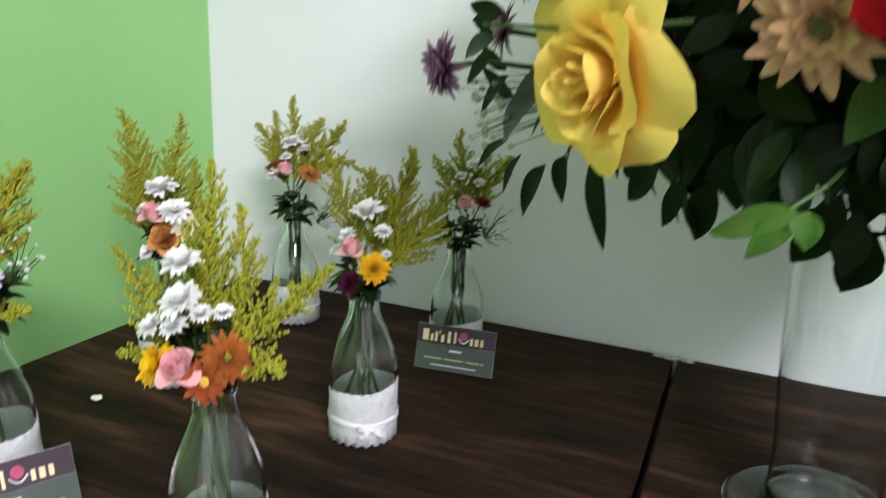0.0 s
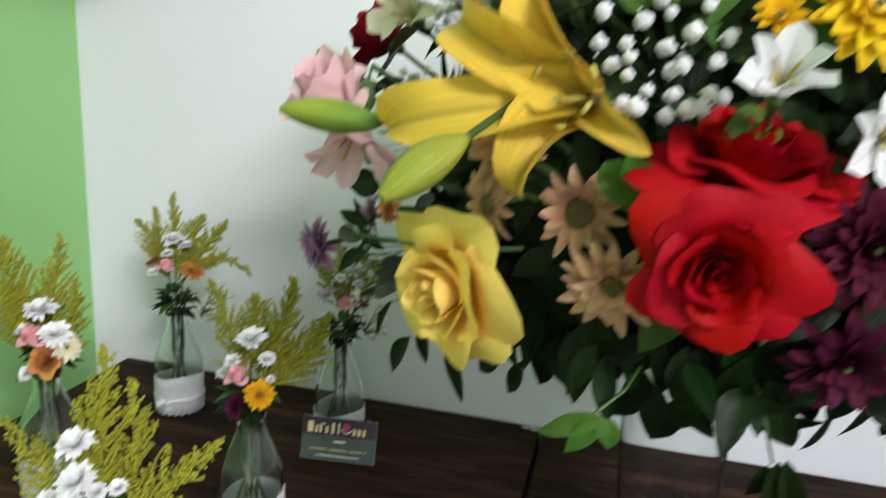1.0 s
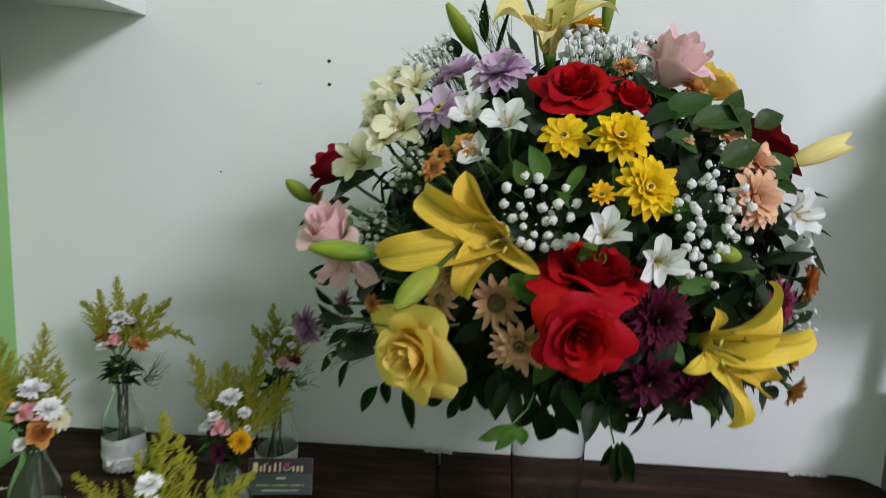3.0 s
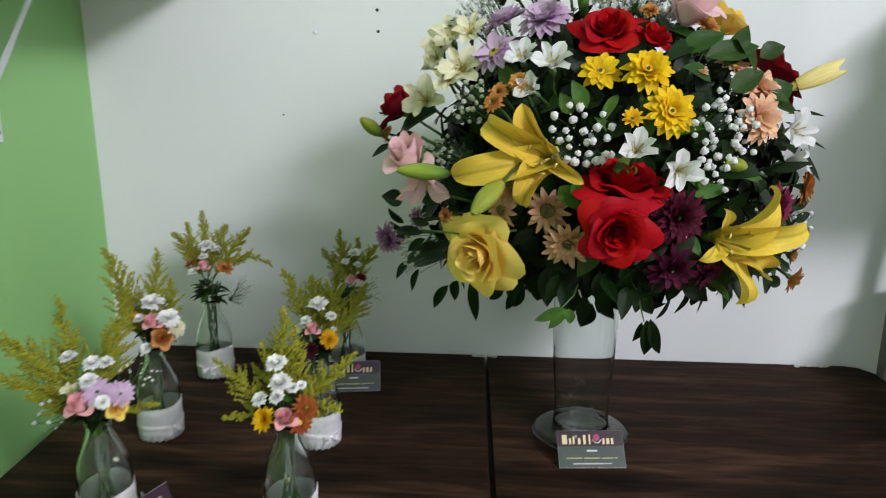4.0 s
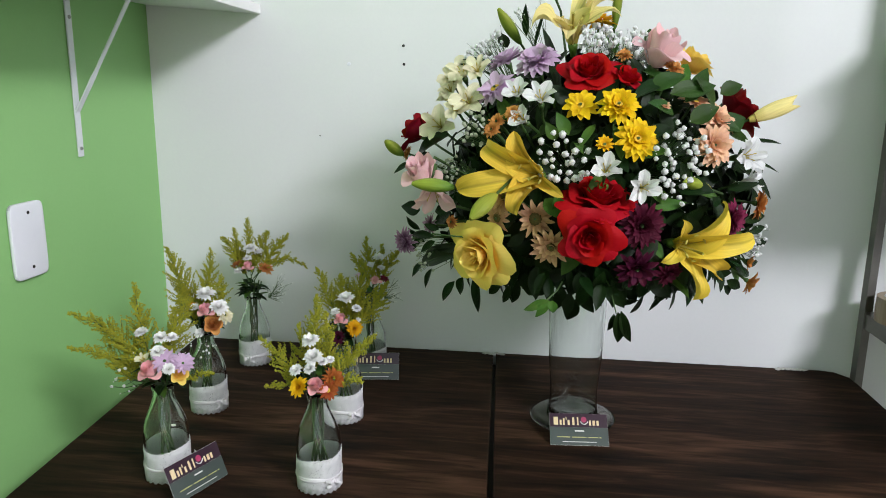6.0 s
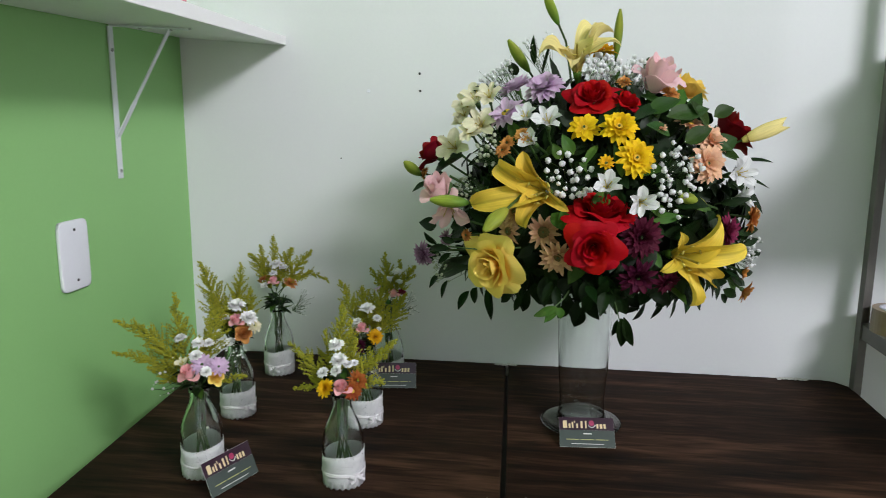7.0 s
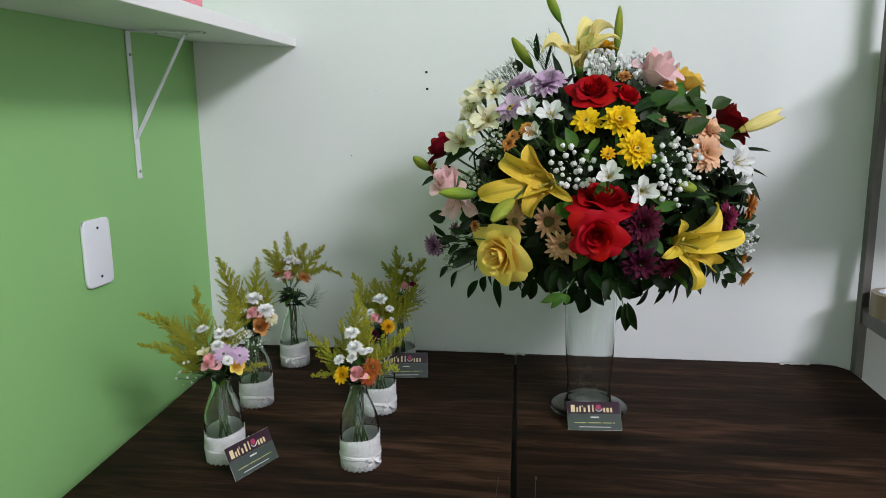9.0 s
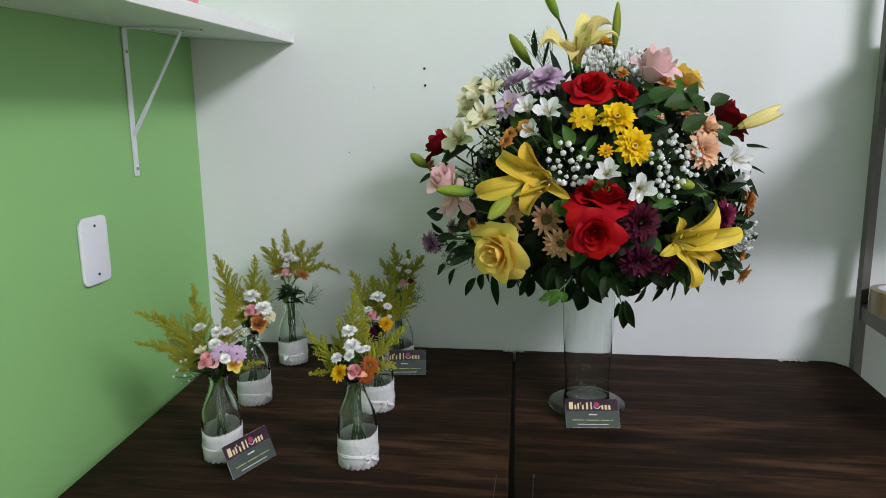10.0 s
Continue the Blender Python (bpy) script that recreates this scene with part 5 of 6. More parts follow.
leaf(big, (0.978, -0.498, 1.164), (1.016, -0.497, 1.152), 0.013, None, 0.1, LEAF_FRESH, "", seed=4)
leaf(big, (0.924, -0.530, 1.147), (0.968, -0.530, 1.154), 0.0157, None, 0.1, LEAF_FRESH, "", seed=0)
leaf(big, (0.860, -0.551, 1.116), (0.816, -0.565, 1.148), 0.0155, None, 0.1, LEAF_FRESH, "", seed=1)
leaf(big, (0.611, -0.347, 1.197), (0.655, -0.436, 1.221), 0.0286, None, 0.1, LEAF, "", seed=2)
leaf(big, (0.625, -0.342, 1.189), (0.596, -0.354, 1.176), 0.0248, None, 0.1, LEAF, "", seed=3)
leaf(big, (0.601, -0.353, 1.175), (0.573, -0.367, 1.162), 0.019, None, 0.1, LEAF, "", seed=4)
leaf(big, (0.613, -0.360, 1.104), (0.586, -0.370, 1.109), 0.0229, None, 0.1, LEAF, "", seed=0)
leaf(big, (0.624, -0.374, 1.048), (0.681, -0.514, 1.084), 0.0229, None, 0.1, LEAF, "", seed=1)
leaf(big, (0.619, -0.379, 1.038), (0.674, -0.503, 1.059), 0.021, None, 0.1, LEAF, "", seed=2)
leaf(big, (0.677, -0.367, 1.259), (0.655, -0.335, 1.282), 0.0167, None, 0.1, LEAF, "", seed=3)
leaf(big, (0.777, -0.324, 1.370), (0.808, -0.522, 1.245), 0.0133, None, 0.1, LEAF, "", seed=4)
leaf(big, (0.623, -0.371, 1.057), (0.595, -0.375, 1.076), 0.0153, None, 0.1, LEAF, "", seed=0)
leaf(big, (0.627, -0.396, 1.071), (0.599, -0.385, 1.043), 0.013, None, 0.1, LEAF, "", seed=1)
leaf(big, (0.614, -0.368, 1.075), (0.593, -0.371, 1.095), 0.0153, None, 0.1, LEAF, "", seed=2)
leaf(big, (0.624, -0.381, 1.029), (0.605, -0.397, 1.011), 0.0172, None, 0.1, LEAF, "", seed=3)
leaf(big, (0.634, -0.383, 1.019), (0.625, -0.398, 0.993), 0.0153, None, 0.1, LEAF, "", seed=4)
leaf(big, (1.090, -0.403, 1.077), (1.114, -0.388, 1.084), 0.011, None, 0.1, LEAF, "", seed=0)
leaf(big, (1.066, -0.436, 1.065), (1.111, -0.382, 1.047), 0.0124, None, 0.1, LEAF, "", seed=1)
leaf(big, (1.056, -0.448, 1.059), (1.098, -0.390, 1.022), 0.0123, None, 0.1, LEAF, "", seed=2)
leaf(big, (1.061, -0.442, 1.116), (1.106, -0.403, 1.115), 0.0139, None, 0.1, LEAF, "", seed=3)
leaf(big, (1.074, -0.428, 1.097), (1.101, -0.413, 1.104), 0.0124, None, 0.1, LEAF, "", seed=4)
leaf(big, (0.653, -0.491, 1.091), (0.609, -0.446, 1.078), 0.0119, None, 0.1, LEAF, "", seed=0)
leaf(big, (0.655, -0.494, 1.083), (0.631, -0.483, 1.066), 0.0102, None, 0.1, LEAF, "", seed=1)
leaf(big, (0.660, -0.500, 1.101), (0.640, -0.499, 1.109), 0.0101, None, 0.1, LEAF, "", seed=2)
twig = tube(((0.755, -0.509, 1.099), (0.714, -0.514, 1.094), (0.652, -0.507, 1.097)), 0.0014, 0.0010, 6)
big.add("twig", mesh_of("twig", twig, STEM), Matrix.Identity(4))
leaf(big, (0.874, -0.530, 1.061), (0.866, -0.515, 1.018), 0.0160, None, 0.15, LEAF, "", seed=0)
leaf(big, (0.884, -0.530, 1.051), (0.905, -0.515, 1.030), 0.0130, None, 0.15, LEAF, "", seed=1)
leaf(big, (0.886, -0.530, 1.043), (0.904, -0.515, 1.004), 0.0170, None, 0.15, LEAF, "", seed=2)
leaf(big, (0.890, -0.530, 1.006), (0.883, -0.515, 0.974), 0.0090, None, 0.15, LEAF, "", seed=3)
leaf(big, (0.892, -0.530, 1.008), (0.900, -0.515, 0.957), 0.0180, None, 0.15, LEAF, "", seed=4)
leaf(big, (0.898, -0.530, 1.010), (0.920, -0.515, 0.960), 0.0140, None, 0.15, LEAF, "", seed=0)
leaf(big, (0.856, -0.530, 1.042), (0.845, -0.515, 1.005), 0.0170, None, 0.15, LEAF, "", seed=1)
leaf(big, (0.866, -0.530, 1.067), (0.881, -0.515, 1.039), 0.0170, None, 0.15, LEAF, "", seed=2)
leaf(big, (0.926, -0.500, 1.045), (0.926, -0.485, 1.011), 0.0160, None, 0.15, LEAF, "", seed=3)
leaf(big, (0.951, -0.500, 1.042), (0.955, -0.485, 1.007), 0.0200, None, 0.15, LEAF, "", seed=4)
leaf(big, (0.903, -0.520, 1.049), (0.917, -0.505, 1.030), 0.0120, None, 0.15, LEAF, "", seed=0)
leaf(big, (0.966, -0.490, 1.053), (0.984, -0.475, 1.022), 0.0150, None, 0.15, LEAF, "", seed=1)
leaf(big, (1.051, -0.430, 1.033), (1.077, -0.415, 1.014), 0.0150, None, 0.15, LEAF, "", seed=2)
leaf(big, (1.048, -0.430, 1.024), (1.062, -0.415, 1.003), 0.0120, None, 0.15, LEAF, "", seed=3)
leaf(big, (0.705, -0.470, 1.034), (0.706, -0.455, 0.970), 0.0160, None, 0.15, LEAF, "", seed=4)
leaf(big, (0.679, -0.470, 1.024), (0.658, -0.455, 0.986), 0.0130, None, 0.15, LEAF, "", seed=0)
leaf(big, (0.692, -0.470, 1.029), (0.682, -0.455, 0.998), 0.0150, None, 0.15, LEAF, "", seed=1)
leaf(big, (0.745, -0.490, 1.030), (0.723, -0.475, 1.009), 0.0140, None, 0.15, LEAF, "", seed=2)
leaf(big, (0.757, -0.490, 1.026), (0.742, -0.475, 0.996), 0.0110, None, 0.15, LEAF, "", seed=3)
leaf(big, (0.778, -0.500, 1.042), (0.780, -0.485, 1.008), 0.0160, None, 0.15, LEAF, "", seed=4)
stem_line = tube(((0.868, -0.500, 1.061), (0.882, -0.527, 1.042), (0.893, -0.525, 1.005)), 0.0014, 0.0008, 6)
big.add("twig", mesh_of("twig", stem_line, STEM), Matrix.Identity(4))

leaf(big, (0.807, -0.545, 1.024), (0.777, -0.550, 1.008), 0.0130, None, 0.15, LEAF_FRESH, "", seed=0)
leaf(big, (0.809, -0.545, 1.022), (0.790, -0.550, 1.002), 0.0120, None, 0.15, LEAF_FRESH, "", seed=1)
leaf(big, (0.812, -0.545, 1.024), (0.811, -0.550, 1.009), 0.0130, None, 0.15, LEAF_FRESH, "", seed=2)
leaf(big, (0.795, -0.545, 1.020), (0.775, -0.550, 1.012), 0.0100, None, 0.15, LEAF_FRESH, "", seed=3)

sprig = tube(((0.834, -0.460, 1.043), (0.817, -0.525, 1.032), (0.795, -0.546, 1.016)), 0.0013, 0.0009, 6)
big.add("twig", mesh_of("twig", sprig, STEM), Matrix.Identity(4))

# leaves all round the dome, and a fringe that hangs below it
rnd = random.Random(11)
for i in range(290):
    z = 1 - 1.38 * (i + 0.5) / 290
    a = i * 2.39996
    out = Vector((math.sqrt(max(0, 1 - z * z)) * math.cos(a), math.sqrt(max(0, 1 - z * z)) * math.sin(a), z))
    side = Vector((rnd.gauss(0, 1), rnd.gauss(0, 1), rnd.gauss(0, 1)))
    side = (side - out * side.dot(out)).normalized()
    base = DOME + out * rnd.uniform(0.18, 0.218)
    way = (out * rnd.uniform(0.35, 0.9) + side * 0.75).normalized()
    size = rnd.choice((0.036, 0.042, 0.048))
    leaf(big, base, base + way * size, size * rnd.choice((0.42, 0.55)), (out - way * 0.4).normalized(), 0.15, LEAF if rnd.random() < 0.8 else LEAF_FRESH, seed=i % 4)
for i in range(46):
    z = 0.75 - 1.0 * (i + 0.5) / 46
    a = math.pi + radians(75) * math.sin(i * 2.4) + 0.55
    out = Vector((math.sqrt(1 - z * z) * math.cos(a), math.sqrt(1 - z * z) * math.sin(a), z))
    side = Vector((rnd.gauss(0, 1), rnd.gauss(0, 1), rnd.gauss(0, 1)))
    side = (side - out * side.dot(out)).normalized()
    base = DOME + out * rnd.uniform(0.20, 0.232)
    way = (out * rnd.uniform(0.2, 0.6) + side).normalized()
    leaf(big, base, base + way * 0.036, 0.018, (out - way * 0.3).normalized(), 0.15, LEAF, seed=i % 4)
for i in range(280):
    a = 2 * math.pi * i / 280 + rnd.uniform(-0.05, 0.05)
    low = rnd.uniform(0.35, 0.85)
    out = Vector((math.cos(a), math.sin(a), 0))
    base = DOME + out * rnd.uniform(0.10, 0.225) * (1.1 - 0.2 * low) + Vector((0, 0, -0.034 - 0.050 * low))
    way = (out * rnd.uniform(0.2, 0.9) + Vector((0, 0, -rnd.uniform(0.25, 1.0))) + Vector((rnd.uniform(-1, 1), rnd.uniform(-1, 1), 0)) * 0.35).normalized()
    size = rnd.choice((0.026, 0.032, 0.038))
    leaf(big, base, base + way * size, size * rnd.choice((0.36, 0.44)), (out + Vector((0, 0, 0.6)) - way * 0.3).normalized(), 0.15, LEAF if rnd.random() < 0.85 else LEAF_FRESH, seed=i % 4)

# the dense inner foliage, too many leaves to count
fs = []
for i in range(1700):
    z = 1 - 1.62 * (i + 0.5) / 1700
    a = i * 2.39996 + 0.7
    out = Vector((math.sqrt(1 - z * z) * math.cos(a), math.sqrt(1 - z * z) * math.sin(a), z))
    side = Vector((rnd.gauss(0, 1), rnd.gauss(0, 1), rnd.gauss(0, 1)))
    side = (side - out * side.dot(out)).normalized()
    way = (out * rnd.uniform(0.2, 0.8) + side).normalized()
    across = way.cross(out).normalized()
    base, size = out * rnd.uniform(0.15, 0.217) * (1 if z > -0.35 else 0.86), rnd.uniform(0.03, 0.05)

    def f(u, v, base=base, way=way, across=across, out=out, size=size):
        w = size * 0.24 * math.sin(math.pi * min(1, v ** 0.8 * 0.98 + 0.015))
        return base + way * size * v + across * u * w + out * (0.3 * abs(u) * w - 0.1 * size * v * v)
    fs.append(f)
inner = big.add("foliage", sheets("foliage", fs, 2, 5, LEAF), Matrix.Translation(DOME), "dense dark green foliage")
inner["kind"] = "stuff"


# ---- posies in the bottles ----
def posy(key, label):
    x, y = SPOTS[key]
    bunch = Arrangement("posy", (x, y, TOP + 0.012), label, "posy", "posies in the bottles")
    rnd = random.Random(len(label) + int(x * 1000))
    for k in range(7):
        a = 2 * math.pi * k / 7 + rnd.uniform(-0.3, 0.3)
        foot, neck, top = rnd.uniform(0.006, 0.02), 0.007, rnd.uniform(0.010, 0.022)
        pts = [(x + foot * math.cos(a + 2.6), y + foot * math.sin(a + 2.6), TOP + 0.012 + rnd.uniform(0, 0.02)), (x + neck * math.cos(a + 0.9), y + neck * math.sin(a + 0.9), TOP + 0.085),
               (x + neck * math.cos(a), y + neck * math.sin(a), TOP + 0.132), (x + top * math.cos(a), y + top * math.sin(a), TOP + 0.165)]
        bunch.add("stem", mesh_of("stem", tube(pts, 0.0016, 0.0012, 6), STEM, True), Matrix.Identity(4))
    for k in range(34):
        a, h = rnd.uniform(0, 6.28), rnd.uniform(0.134, 0.160)
        base = Vector((x + 0.008 * math.cos(a), y + 0.008 * math.sin(a), TOP + h))
        way = Vector((math.cos(a), math.sin(a), rnd.uniform(-0.3, 0.8))).normalized() * rnd.uniform(0.018, 0.03)
        leaf(bunch, base, base + way, 0.013, (way.x * -0.3, way.y * -0.3, 0.03), 0.2, LEAF if k % 5 else LEAF_FRESH, seed=k % 4)
    bunch.centre = Vector((x, y, TOP + 0.13))
    return bunch


def outward(bunch, at, lean=(0, -0.3, 0.3)):
    return facing(at, lean, bunch.centre)


bunch = posy("front", "posy of white chrysanthemums, a pink rose and goldenrod in the bottle")
p = (0.503, -0.572, 0.965)
daisy(bunch, p, outward(bunch, p, (-0.1, -0.3, 0.5)), 0.0128, MUM_WHITE, None, "button", "white button chrysanthemum", 0, wide=0.42, eye_size=0.24)
p = (0.509, -0.580, 0.946)
daisy(bunch, p, outward(bunch, p, (-0.1, -0.3, 0.5)), 0.0136, MUM_WHITE, None, "button", "white button chrysanthemum", 3, wide=0.42, eye_size=0.24)
p = (0.485, -0.580, 0.926)
daisy(bunch, p, outward(bunch, p, (-0.1, -0.3, 0.5)), 0.0097, MUM_WHITE, None, "button", "white button chrysanthemum", 6, wide=0.42, eye_size=0.24)
p = (0.505, -0.582, 0.930)
daisy(bunch, p, outward(bunch, p, (-0.1, -0.3, 0.5)), 0.0088, MUM_WHITE, None, "button", "white button chrysanthemum", 9, wide=0.42, eye_size=0.24)
p = (0.521, -0.577, 0.939)
daisy(bunch, p, outward(bunch, p, (-0.1, -0.3, 0.5)), 0.0072, MUM_WHITE, None, "button", "white button chrysanthemum", 12, wide=0.42, eye_size=0.24)
p = (0.528, -0.567, 0.938)
daisy(bunch, p, outward(bunch, p, (-0.1, -0.3, 0.5)), 0.0065, MUM_WHITE, None, "button", "white button chrysanthemum", 3, wide=0.42, eye_size=0.24)
p = (0.488, -0.582, 0.903)
daisy(bunch, p, outward(bunch, p, (-0.2, -0.5, 0)), 0.0147, MUM_ORANGE, None, "button", "egg yellow chrysanthemum", 0, wide=0.36, eye_size=0.24)
p = (0.514, -0.587, 0.906)
rose(bunch, p, outward(bunch, p, (0, -0.3, 0.9)), 0.0108, ROSE_SMALL, "small pink and cream rose", "bud", 0)
p = (0.535, -0.572, 0.914)
daisy(bunch, p, outward(bunch, p, (0.3, -0.3, 0.3)), 0.0162, MUM_RUST, None, "full", "rust orange chrysanthemum", 5, wide=0.28, eye_size=0.24)
p = (0.530, -0.587, 0.903)
daisy(bunch, p, outward(bunch, p, (0, -0.8, -0.1)), 0.0136, MUM_RUST, EYE_YELLOW, "daisy", "rust orange daisy chrysanthemum", 0, wide=0.32, eye_size=0.24)
goldenrod(bunch, ((0.502, -0.552, 0.898), (0.501, -0.550, 0.953), (0.507, -0.547, 1.018)), 0.0217, 101, fullness=1.2)
goldenrod(bunch, ((0.490, -0.552, 0.889), (0.465, -0.552, 0.927), (0.428, -0.552, 0.956)), 0.0185, 102, fullness=1.0)
goldenrod(bunch, ((0.484, -0.552, 0.884), (0.461, -0.557, 0.903), (0.437, -0.562, 0.890)), 0.0135, 103, fullness=0.8)
goldenrod(bunch, ((0.514, -0.552, 0.890), (0.538, -0.547, 0.928), (0.583, -0.542, 0.965)), 0.02, 104, fullness=1.2)
goldenrod(bunch, ((0.512, -0.542, 0.899), (0.521, -0.537, 0.941), (0.513, -0.532, 0.991)), 0.0185, 105, fullness=1.0)
goldenrod(bunch, ((0.514, -0.552, 0.887), (0.551, -0.562, 0.916), (0.570, -0.572, 0.912)), 0.0134, 106, fullness=0.8)
goldenrod(bunch, ((0.490, -0.542, 0.890), (0.479, -0.542, 0.933), (0.479, -0.542, 0.976)), 0.0169, 107, fullness=1.0)
bunch = posy("left", "posy of goldenrod, lilac and white chrysanthemums in the bottle")
p = (0.267, -0.564, 0.961)
daisy(bunch, p, outward(bunch, p, (-0.1, -0.3, 0.5)), 0.0106, MUM_WHITE, None, "button", "white button chrysanthemum", 0, wide=0.42, eye_size=0.24)
p = (0.298, -0.569, 0.957)
daisy(bunch, p, outward(bunch, p, (-0.1, -0.3, 0.5)), 0.0122, MUM_WHITE, None, "button", "white button chrysanthemum", 4, wide=0.42, eye_size=0.24)
p = (0.310, -0.564, 0.956)
daisy(bunch, p, outward(bunch, p, (-0.1, -0.3, 0.5)), 0.0096, MUM_WHITE, None, "button", "white button chrysanthemum", 8, wide=0.42, eye_size=0.24)
p = (0.300, -0.584, 0.943)
daisy(bunch, p, outward(bunch, p, (-0.1, -0.3, 0.5)), 0.0112, MUM_WHITE, None, "button", "white button chrysanthemum", 12, wide=0.42, eye_size=0.24)
p = (0.322, -0.599, 0.925)
daisy(bunch, p, outward(bunch, p, (-0.1, -0.3, 0.5)), 0.0093, MUM_WHITE, None, "button", "white button chrysanthemum", 3, wide=0.42, eye_size=0.24)
p = (0.311, -0.589, 0.933)
daisy(bunch, p, outward(bunch, p, (0, -0.5, 0.3)), 0.0189, MUM_LILAC, None, "daisy", "lilac chrysanthemum", 0, wide=0.34, eye_size=0.24)
p = (0.335, -0.584, 0.929)
daisy(bunch, p, outward(bunch, p, (0.2, -0.4, 0.3)), 0.0162, MUM_LILAC, None, "daisy", "lilac chrysanthemum", 40, wide=0.34, eye_size=0.24)
p = (0.295, -0.594, 0.916)
rose(bunch, p, outward(bunch, p, (-0.3, -0.3, 0.9)), 0.0136, ROSE_SMALL, "small pink and cream rose", "bud", 0)
p = (0.331, -0.589, 0.914)
rose(bunch, p, outward(bunch, p, (0.2, -0.6, 0.2)), 0.0113, ROSE_YELLOW, "small yellow rose", "half", 0)
p = (0.280, -0.584, 0.927)
alstroemeria(bunch, p, outward(bunch, p, (0, -0.3, 0.3)), 0.0131, ALS_CREAM, "cream alstroemeria flower", 0)
p = (0.342, -0.564, 0.942)
gypsophila(bunch, p, outward(bunch, p), 0.019, 14, 0.002, GYP, 108, 0.6, 0.03)
p = (0.240, -0.564, 0.899)
gypsophila(bunch, p, outward(bunch, p), 0.0237, 12, 0.0026, GYP, 109, 0.6, 0.03)
goldenrod(bunch, ((0.272, -0.554, 0.887), (0.243, -0.559, 0.964), (0.166, -0.564, 0.981)), 0.0218, 110, fullness=1.2)
goldenrod(bunch, ((0.270, -0.554, 0.883), (0.234, -0.564, 0.930), (0.166, -0.574, 0.935)), 0.0182, 111, fullness=1.1)
goldenrod(bunch, ((0.276, -0.554, 0.901), (0.256, -0.549, 0.961), (0.251, -0.544, 1.021)), 0.0217, 112, fullness=1.0)
goldenrod(bunch, ((0.285, -0.554, 0.901), (0.298, -0.544, 0.952), (0.324, -0.534, 1.001)), 0.027, 113, fullness=1.3)
goldenrod(bunch, ((0.267, -0.554, 0.882), (0.236, -0.564, 0.903), (0.219, -0.574, 0.917)), 0.0128, 114, fullness=1.0)
goldenrod(bunch, ((0.293, -0.554, 0.883), (0.340, -0.564, 0.907), (0.371, -0.574, 0.911)), 0.009, 115, fullness=0.6)
bunch = posy("second", "posy of white chrysanthemums, a pink rose and goldenrod in the bottle")
p = (0.260, -0.355, 0.956)
daisy(bunch, p, outward(bunch, p, (-0.1, -0.3, 0.5)), 0.0174, MUM_WHITE, None, "button", "white button chrysanthemum", 0, wide=0.42, eye_size=0.24)
p = (0.287, -0.365, 0.938)
daisy(bunch, p, outward(bunch, p, (-0.1, -0.3, 0.5)), 0.0162, MUM_WHITE, None, "button", "white button chrysanthemum", 4, wide=0.42, eye_size=0.24)
p = (0.252, -0.370, 0.892)
daisy(bunch, p, outward(bunch, p, (-0.1, -0.3, 0.5)), 0.0093, MUM_WHITE, None, "button", "white button chrysanthemum", 8, wide=0.42, eye_size=0.24)
p = (0.242, -0.360, 0.933)
daisy(bunch, p, outward(bunch, p, (-0.1, -0.3, 0.5)), 0.0093, MUM_WHITE, None, "button", "white button chrysanthemum", 2, wide=0.42, eye_size=0.24)
p = (0.266, -0.370, 0.928)
rose(bunch, p, outward(bunch, p, (-0.2, -0.3, 0.9)), 0.0118, ROSE_SMALL, "small pink and cream rose", "bud", 0)
p = (0.296, -0.360, 0.923)
daisy(bunch, p, outward(bunch, p, (0.4, -0.3, 0.2)), 0.0153, ALS_CREAM, None, "daisy", "cream chrysanthemum", 0, wide=0.4, eye_size=0.24)
p = (0.278, -0.370, 0.909)
rose(bunch, p, outward(bunch, p, (0.1, -0.6, 0.1)), 0.0143, MUM_COPPER, "small copper rose", "half", 0)
p = (0.232, -0.350, 0.933)
daisy(bunch, p, outward(bunch, p, (0, -0.3, 0.3)), 0.0104, MUM_ORANGE, None, "full", "egg yellow chrysanthemum", 0, wide=0.28, eye_size=0.24)
goldenrod(bunch, ((0.246, -0.340, 0.880), (0.211, -0.335, 0.952), (0.186, -0.330, 1.022)), 0.0317, 116, fullness=1.2)
goldenrod(bunch, ((0.246, -0.340, 0.886), (0.252, -0.330, 0.952), (0.258, -0.320, 1.021)), 0.0274, 117, fullness=1.0)
goldenrod(bunch, ((0.240, -0.340, 0.880), (0.225, -0.345, 0.934), (0.211, -0.350, 0.966)), 0.0254, 118, fullness=1.2)
goldenrod(bunch, ((0.251, -0.340, 0.881), (0.283, -0.330, 0.931), (0.271, -0.320, 0.976)), 0.0232, 119, fullness=1.0)
bunch = posy("middle", "posy of white and egg yellow flowers with goldenrod in the bottle")
p = (0.494, -0.357, 0.960)
daisy(bunch, p, outward(bunch, p, (-0.1, -0.3, 0.5)), 0.0154, MUM_WHITE, None, "button", "white button chrysanthemum", 0, wide=0.42, eye_size=0.24)
p = (0.478, -0.362, 0.938)
daisy(bunch, p, outward(bunch, p, (-0.1, -0.3, 0.5)), 0.0087, MUM_WHITE, None, "button", "white button chrysanthemum", 4, wide=0.42, eye_size=0.24)
p = (0.513, -0.362, 0.945)
daisy(bunch, p, outward(bunch, p, (-0.1, -0.3, 0.5)), 0.0086, MUM_WHITE, None, "button", "white button chrysanthemum", 8, wide=0.42, eye_size=0.24)
p = (0.464, -0.352, 0.922)
daisy(bunch, p, outward(bunch, p, (-0.1, -0.3, 0.5)), 0.0108, MUM_WHITE, None, "button", "white button chrysanthemum", 2, wide=0.42, eye_size=0.24)
p = (0.516, -0.362, 0.926)
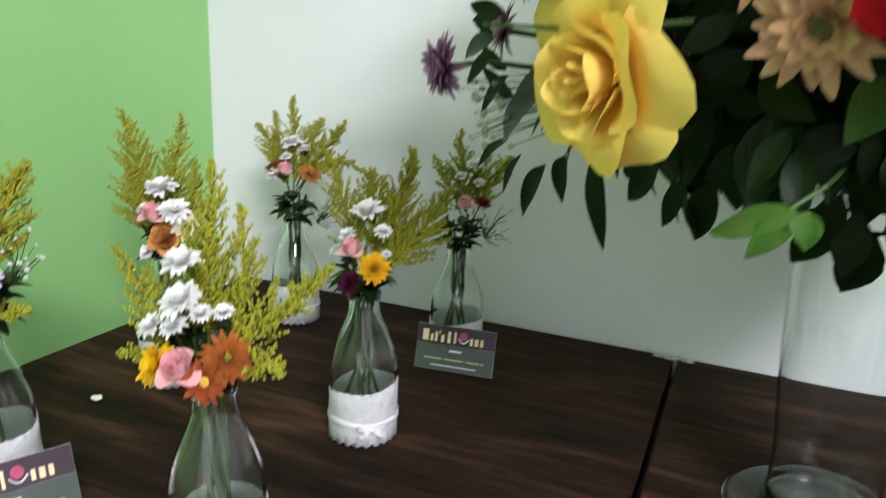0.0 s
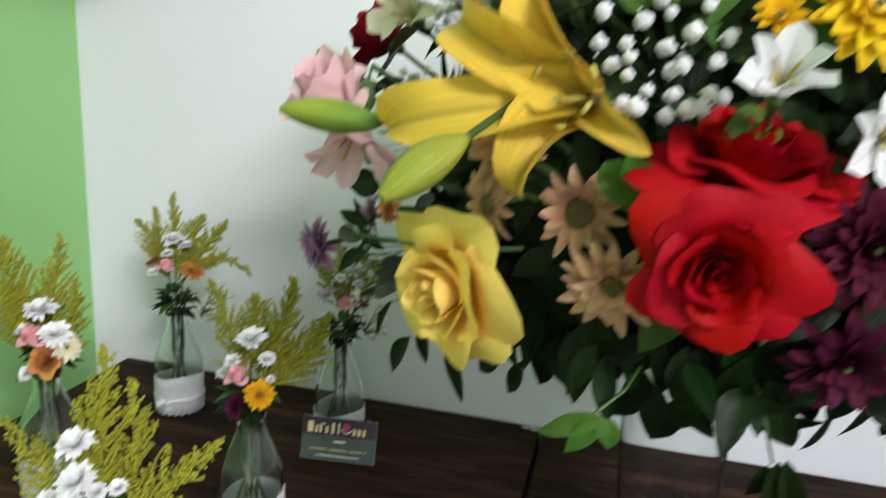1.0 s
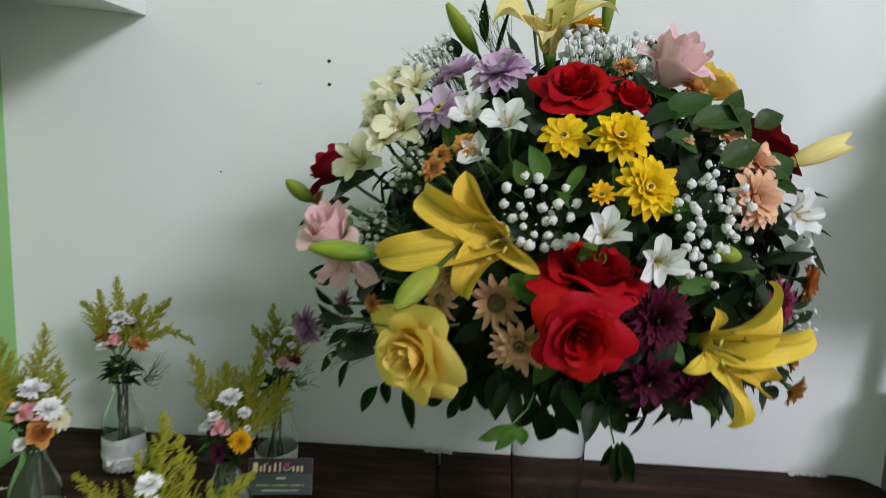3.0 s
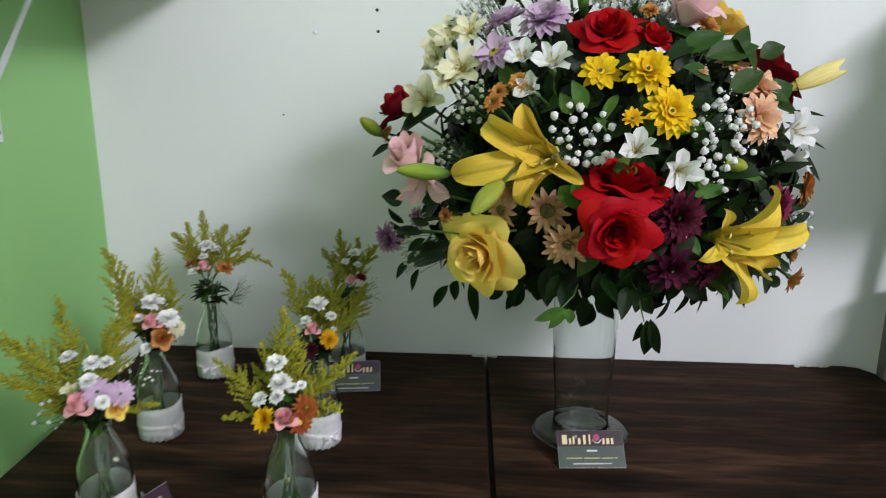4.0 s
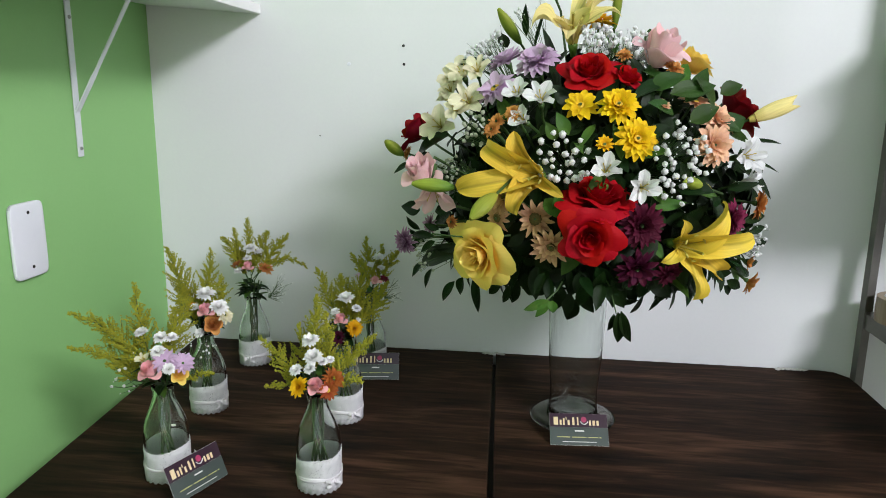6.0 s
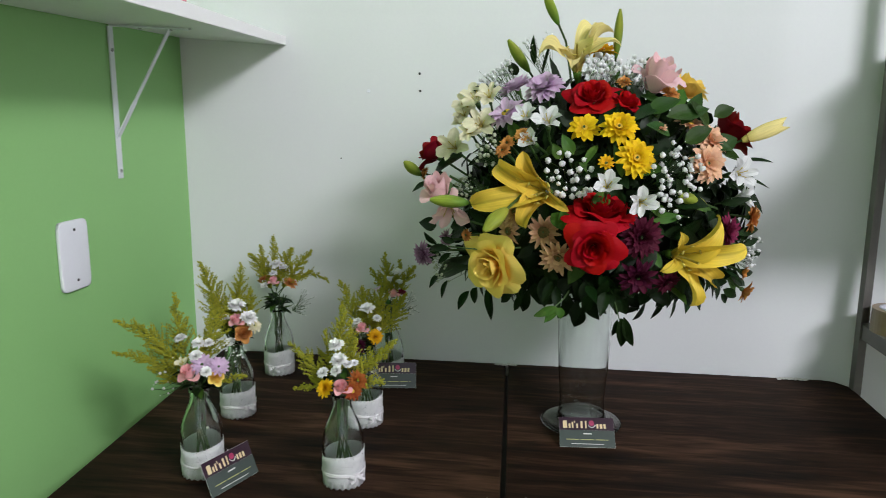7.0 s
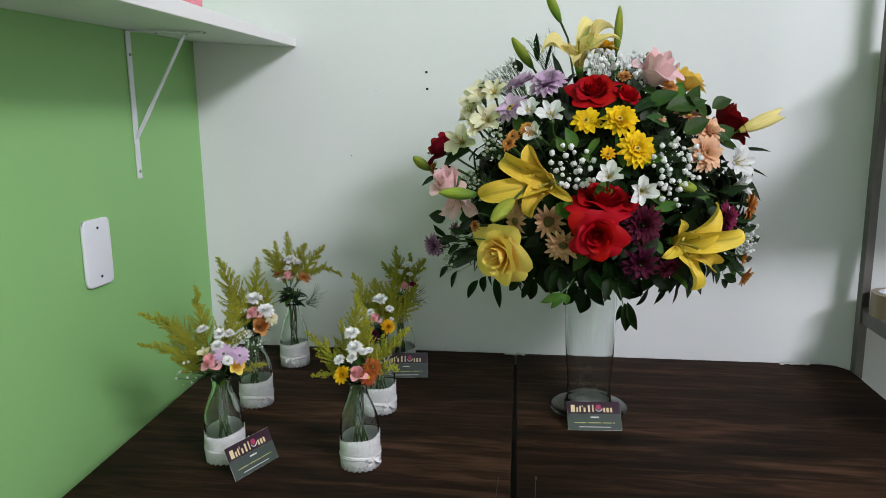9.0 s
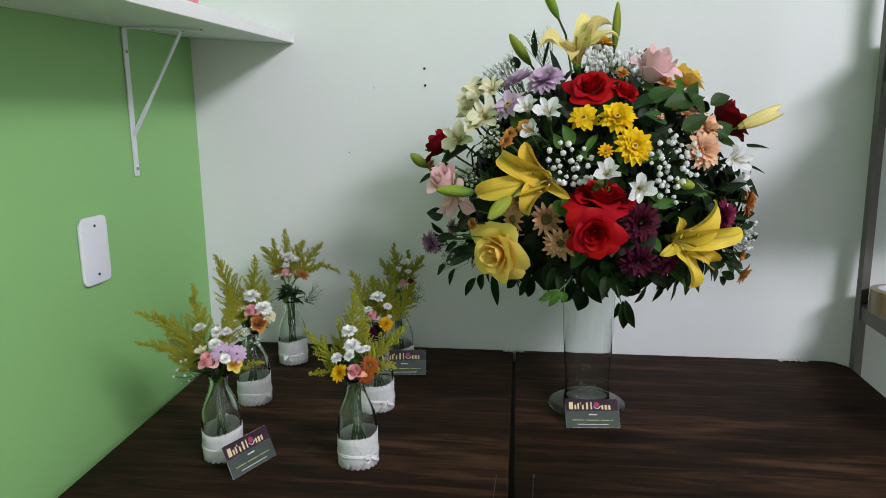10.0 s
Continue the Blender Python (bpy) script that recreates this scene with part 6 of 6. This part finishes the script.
daisy(bunch, p, outward(bunch, p, (-0.1, -0.3, 0.5)), 0.0048, MUM_WHITE, None, "button", "white button chrysanthemum", 3, wide=0.42, eye_size=0.24)
p = (0.490, -0.372, 0.926)
rose(bunch, p, outward(bunch, p, (-0.2, -0.3, 0.9)), 0.0094, ROSE_SMALL, "small pink and cream rose", "bud", 0)
p = (0.514, -0.377, 0.917)
daisy(bunch, p, outward(bunch, p, (0.2, -0.5, 0.1)), 0.0143, MUM_ORANGE, None, "button", "egg yellow chrysanthemum", 0, wide=0.36, eye_size=0.24)
p = (0.484, -0.372, 0.898)
daisy(bunch, p, outward(bunch, p, (-0.2, -0.5, -0.1)), 0.0126, MUM_PLUM, None, "full", "dark plum chrysanthemum", 0, wide=0.28, eye_size=0.24)
goldenrod(bunch, ((0.488, -0.342, 0.889), (0.462, -0.342, 0.960), (0.444, -0.342, 1.002)), 0.0218, 120, fullness=1.0)
goldenrod(bunch, ((0.492, -0.342, 0.889), (0.510, -0.332, 0.948), (0.517, -0.322, 1.007)), 0.0297, 121, fullness=1.3)
goldenrod(bunch, ((0.495, -0.342, 0.895), (0.535, -0.332, 0.939), (0.554, -0.322, 0.977)), 0.0257, 122, fullness=1.2)
goldenrod(bunch, ((0.486, -0.332, 0.896), (0.484, -0.327, 0.957), (0.478, -0.322, 0.986)), 0.0259, 123, fullness=1.2)
bunch = posy("corner", "posy of orange and white flowers with goldenrod in the bottle")
p = (0.249, -0.133, 0.984)
daisy(bunch, p, outward(bunch, p, (-0.1, -0.3, 0.5)), 0.0155, MUM_WHITE, None, "button", "white button chrysanthemum", 0, wide=0.42, eye_size=0.24)
p = (0.244, -0.138, 0.965)
daisy(bunch, p, outward(bunch, p, (-0.1, -0.3, 0.5)), 0.0095, MUM_WHITE, None, "button", "white button chrysanthemum", 4, wide=0.42, eye_size=0.24)
p = (0.226, -0.143, 0.940)
daisy(bunch, p, outward(bunch, p, (-0.1, -0.3, 0.5)), 0.0096, MUM_WHITE, None, "button", "white button chrysanthemum", 8, wide=0.42, eye_size=0.24)
p = (0.261, -0.123, 0.975)
daisy(bunch, p, outward(bunch, p, (-0.1, -0.3, 0.5)), 0.0108, MUM_WHITE, None, "button", "white button chrysanthemum", 2, wide=0.42, eye_size=0.24)
p = (0.247, -0.143, 0.946)
rose(bunch, p, outward(bunch, p, (-0.1, -0.3, 0.9)), 0.0101, ROSE_SMALL, "small pink and cream rose", "bud", 0)
p = (0.281, -0.138, 0.947)
daisy(bunch, p, outward(bunch, p, (0.4, -0.3, 0.3)), 0.0166, MUM_COPPER, None, "full", "copper orange chrysanthemum", 0, wide=0.3, eye_size=0.24)
p = (0.219, -0.133, 0.952)
daisy(bunch, p, outward(bunch, p, (-0.4, -0.3, 0.3)), 0.0133, MUM_COPPER, None, "full", "copper orange chrysanthemum", 30, wide=0.3, eye_size=0.24)
p = (0.300, -0.123, 0.896)
gypsophila(bunch, p, outward(bunch, p), 0.0264, 20, 0.0022, GYP, 124, 0.6, 0.03)
goldenrod(bunch, ((0.244, -0.123, 0.913), (0.241, -0.118, 0.973), (0.237, -0.113, 1.035)), 0.0242, 125, fullness=1.0)
goldenrod(bunch, ((0.241, -0.123, 0.913), (0.214, -0.123, 0.974), (0.189, -0.123, 1.000)), 0.0218, 126, fullness=1.0)
goldenrod(bunch, ((0.248, -0.123, 0.913), (0.288, -0.123, 0.975), (0.321, -0.123, 1.011)), 0.0218, 127, fullness=1.0)
goldenrod(bunch, ((0.248, -0.123, 0.920), (0.309, -0.128, 0.988), (0.360, -0.133, 0.949)), 0.0145, 128, fullness=0.8)
goldenrod(bunch, ((0.241, -0.113, 0.923), (0.265, -0.108, 0.984), (0.272, -0.103, 1.010)), 0.0219, 129, fullness=1.0)
goldenrod(bunch, ((0.239, -0.123, 0.913), (0.217, -0.118, 0.961), (0.209, -0.113, 1.015)), 0.0194, 130, fullness=1.0)
bunch = posy("wall", "posy of lilac and white flowers with goldenrod in the bottle")
p = (0.502, -0.146, 0.979)
daisy(bunch, p, outward(bunch, p, (-0.1, -0.3, 0.5)), 0.0113, MUM_WHITE, None, "button", "white button chrysanthemum", 0, wide=0.42, eye_size=0.24)
p = (0.488, -0.151, 0.965)
daisy(bunch, p, outward(bunch, p, (-0.1, -0.3, 0.5)), 0.0079, MUM_WHITE, None, "button", "white button chrysanthemum", 4, wide=0.42, eye_size=0.24)
p = (0.508, -0.146, 0.959)
daisy(bunch, p, outward(bunch, p, (-0.1, -0.3, 0.5)), 0.0079, MUM_WHITE, None, "button", "white button chrysanthemum", 3, wide=0.42, eye_size=0.24)
p = (0.499, -0.161, 0.934)
rose(bunch, p, outward(bunch, p, (0, -0.3, 0.9)), 0.0087, ROSE_SMALL, "small pink and cream rose", "bud", 0)
p = (0.471, -0.151, 0.946)
daisy(bunch, p, outward(bunch, p, (-0.3, -0.3, 0.3)), 0.0148, MUM_LILAC, None, "daisy", "lilac chrysanthemum", 0, wide=0.34, eye_size=0.24)
p = (0.514, -0.146, 0.938)
daisy(bunch, p, outward(bunch, p, (0, -0.3, 0.3)), 0.0102, MUM_WINE, None, "full", "wine red chrysanthemum", 0, wide=0.28, eye_size=0.24)
p = (0.529, -0.136, 0.916)
gypsophila(bunch, p, outward(bunch, p), 0.0229, 18, 0.0022, GYP, 131, 0.6, 0.03)
goldenrod(bunch, ((0.493, -0.136, 0.909), (0.479, -0.131, 0.967), (0.474, -0.126, 1.010)), 0.0207, 132, fullness=1.1)
goldenrod(bunch, ((0.495, -0.136, 0.909), (0.521, -0.131, 0.968), (0.535, -0.126, 0.985)), 0.0184, 133, fullness=1.0)
goldenrod(bunch, ((0.488, -0.136, 0.909), (0.468, -0.136, 0.957), (0.448, -0.136, 0.980)), 0.0185, 134, fullness=1.0)
goldenrod(bunch, ((0.494, -0.126, 0.919), (0.499, -0.121, 0.966), (0.503, -0.116, 0.995)), 0.0185, 135, fullness=1.0)
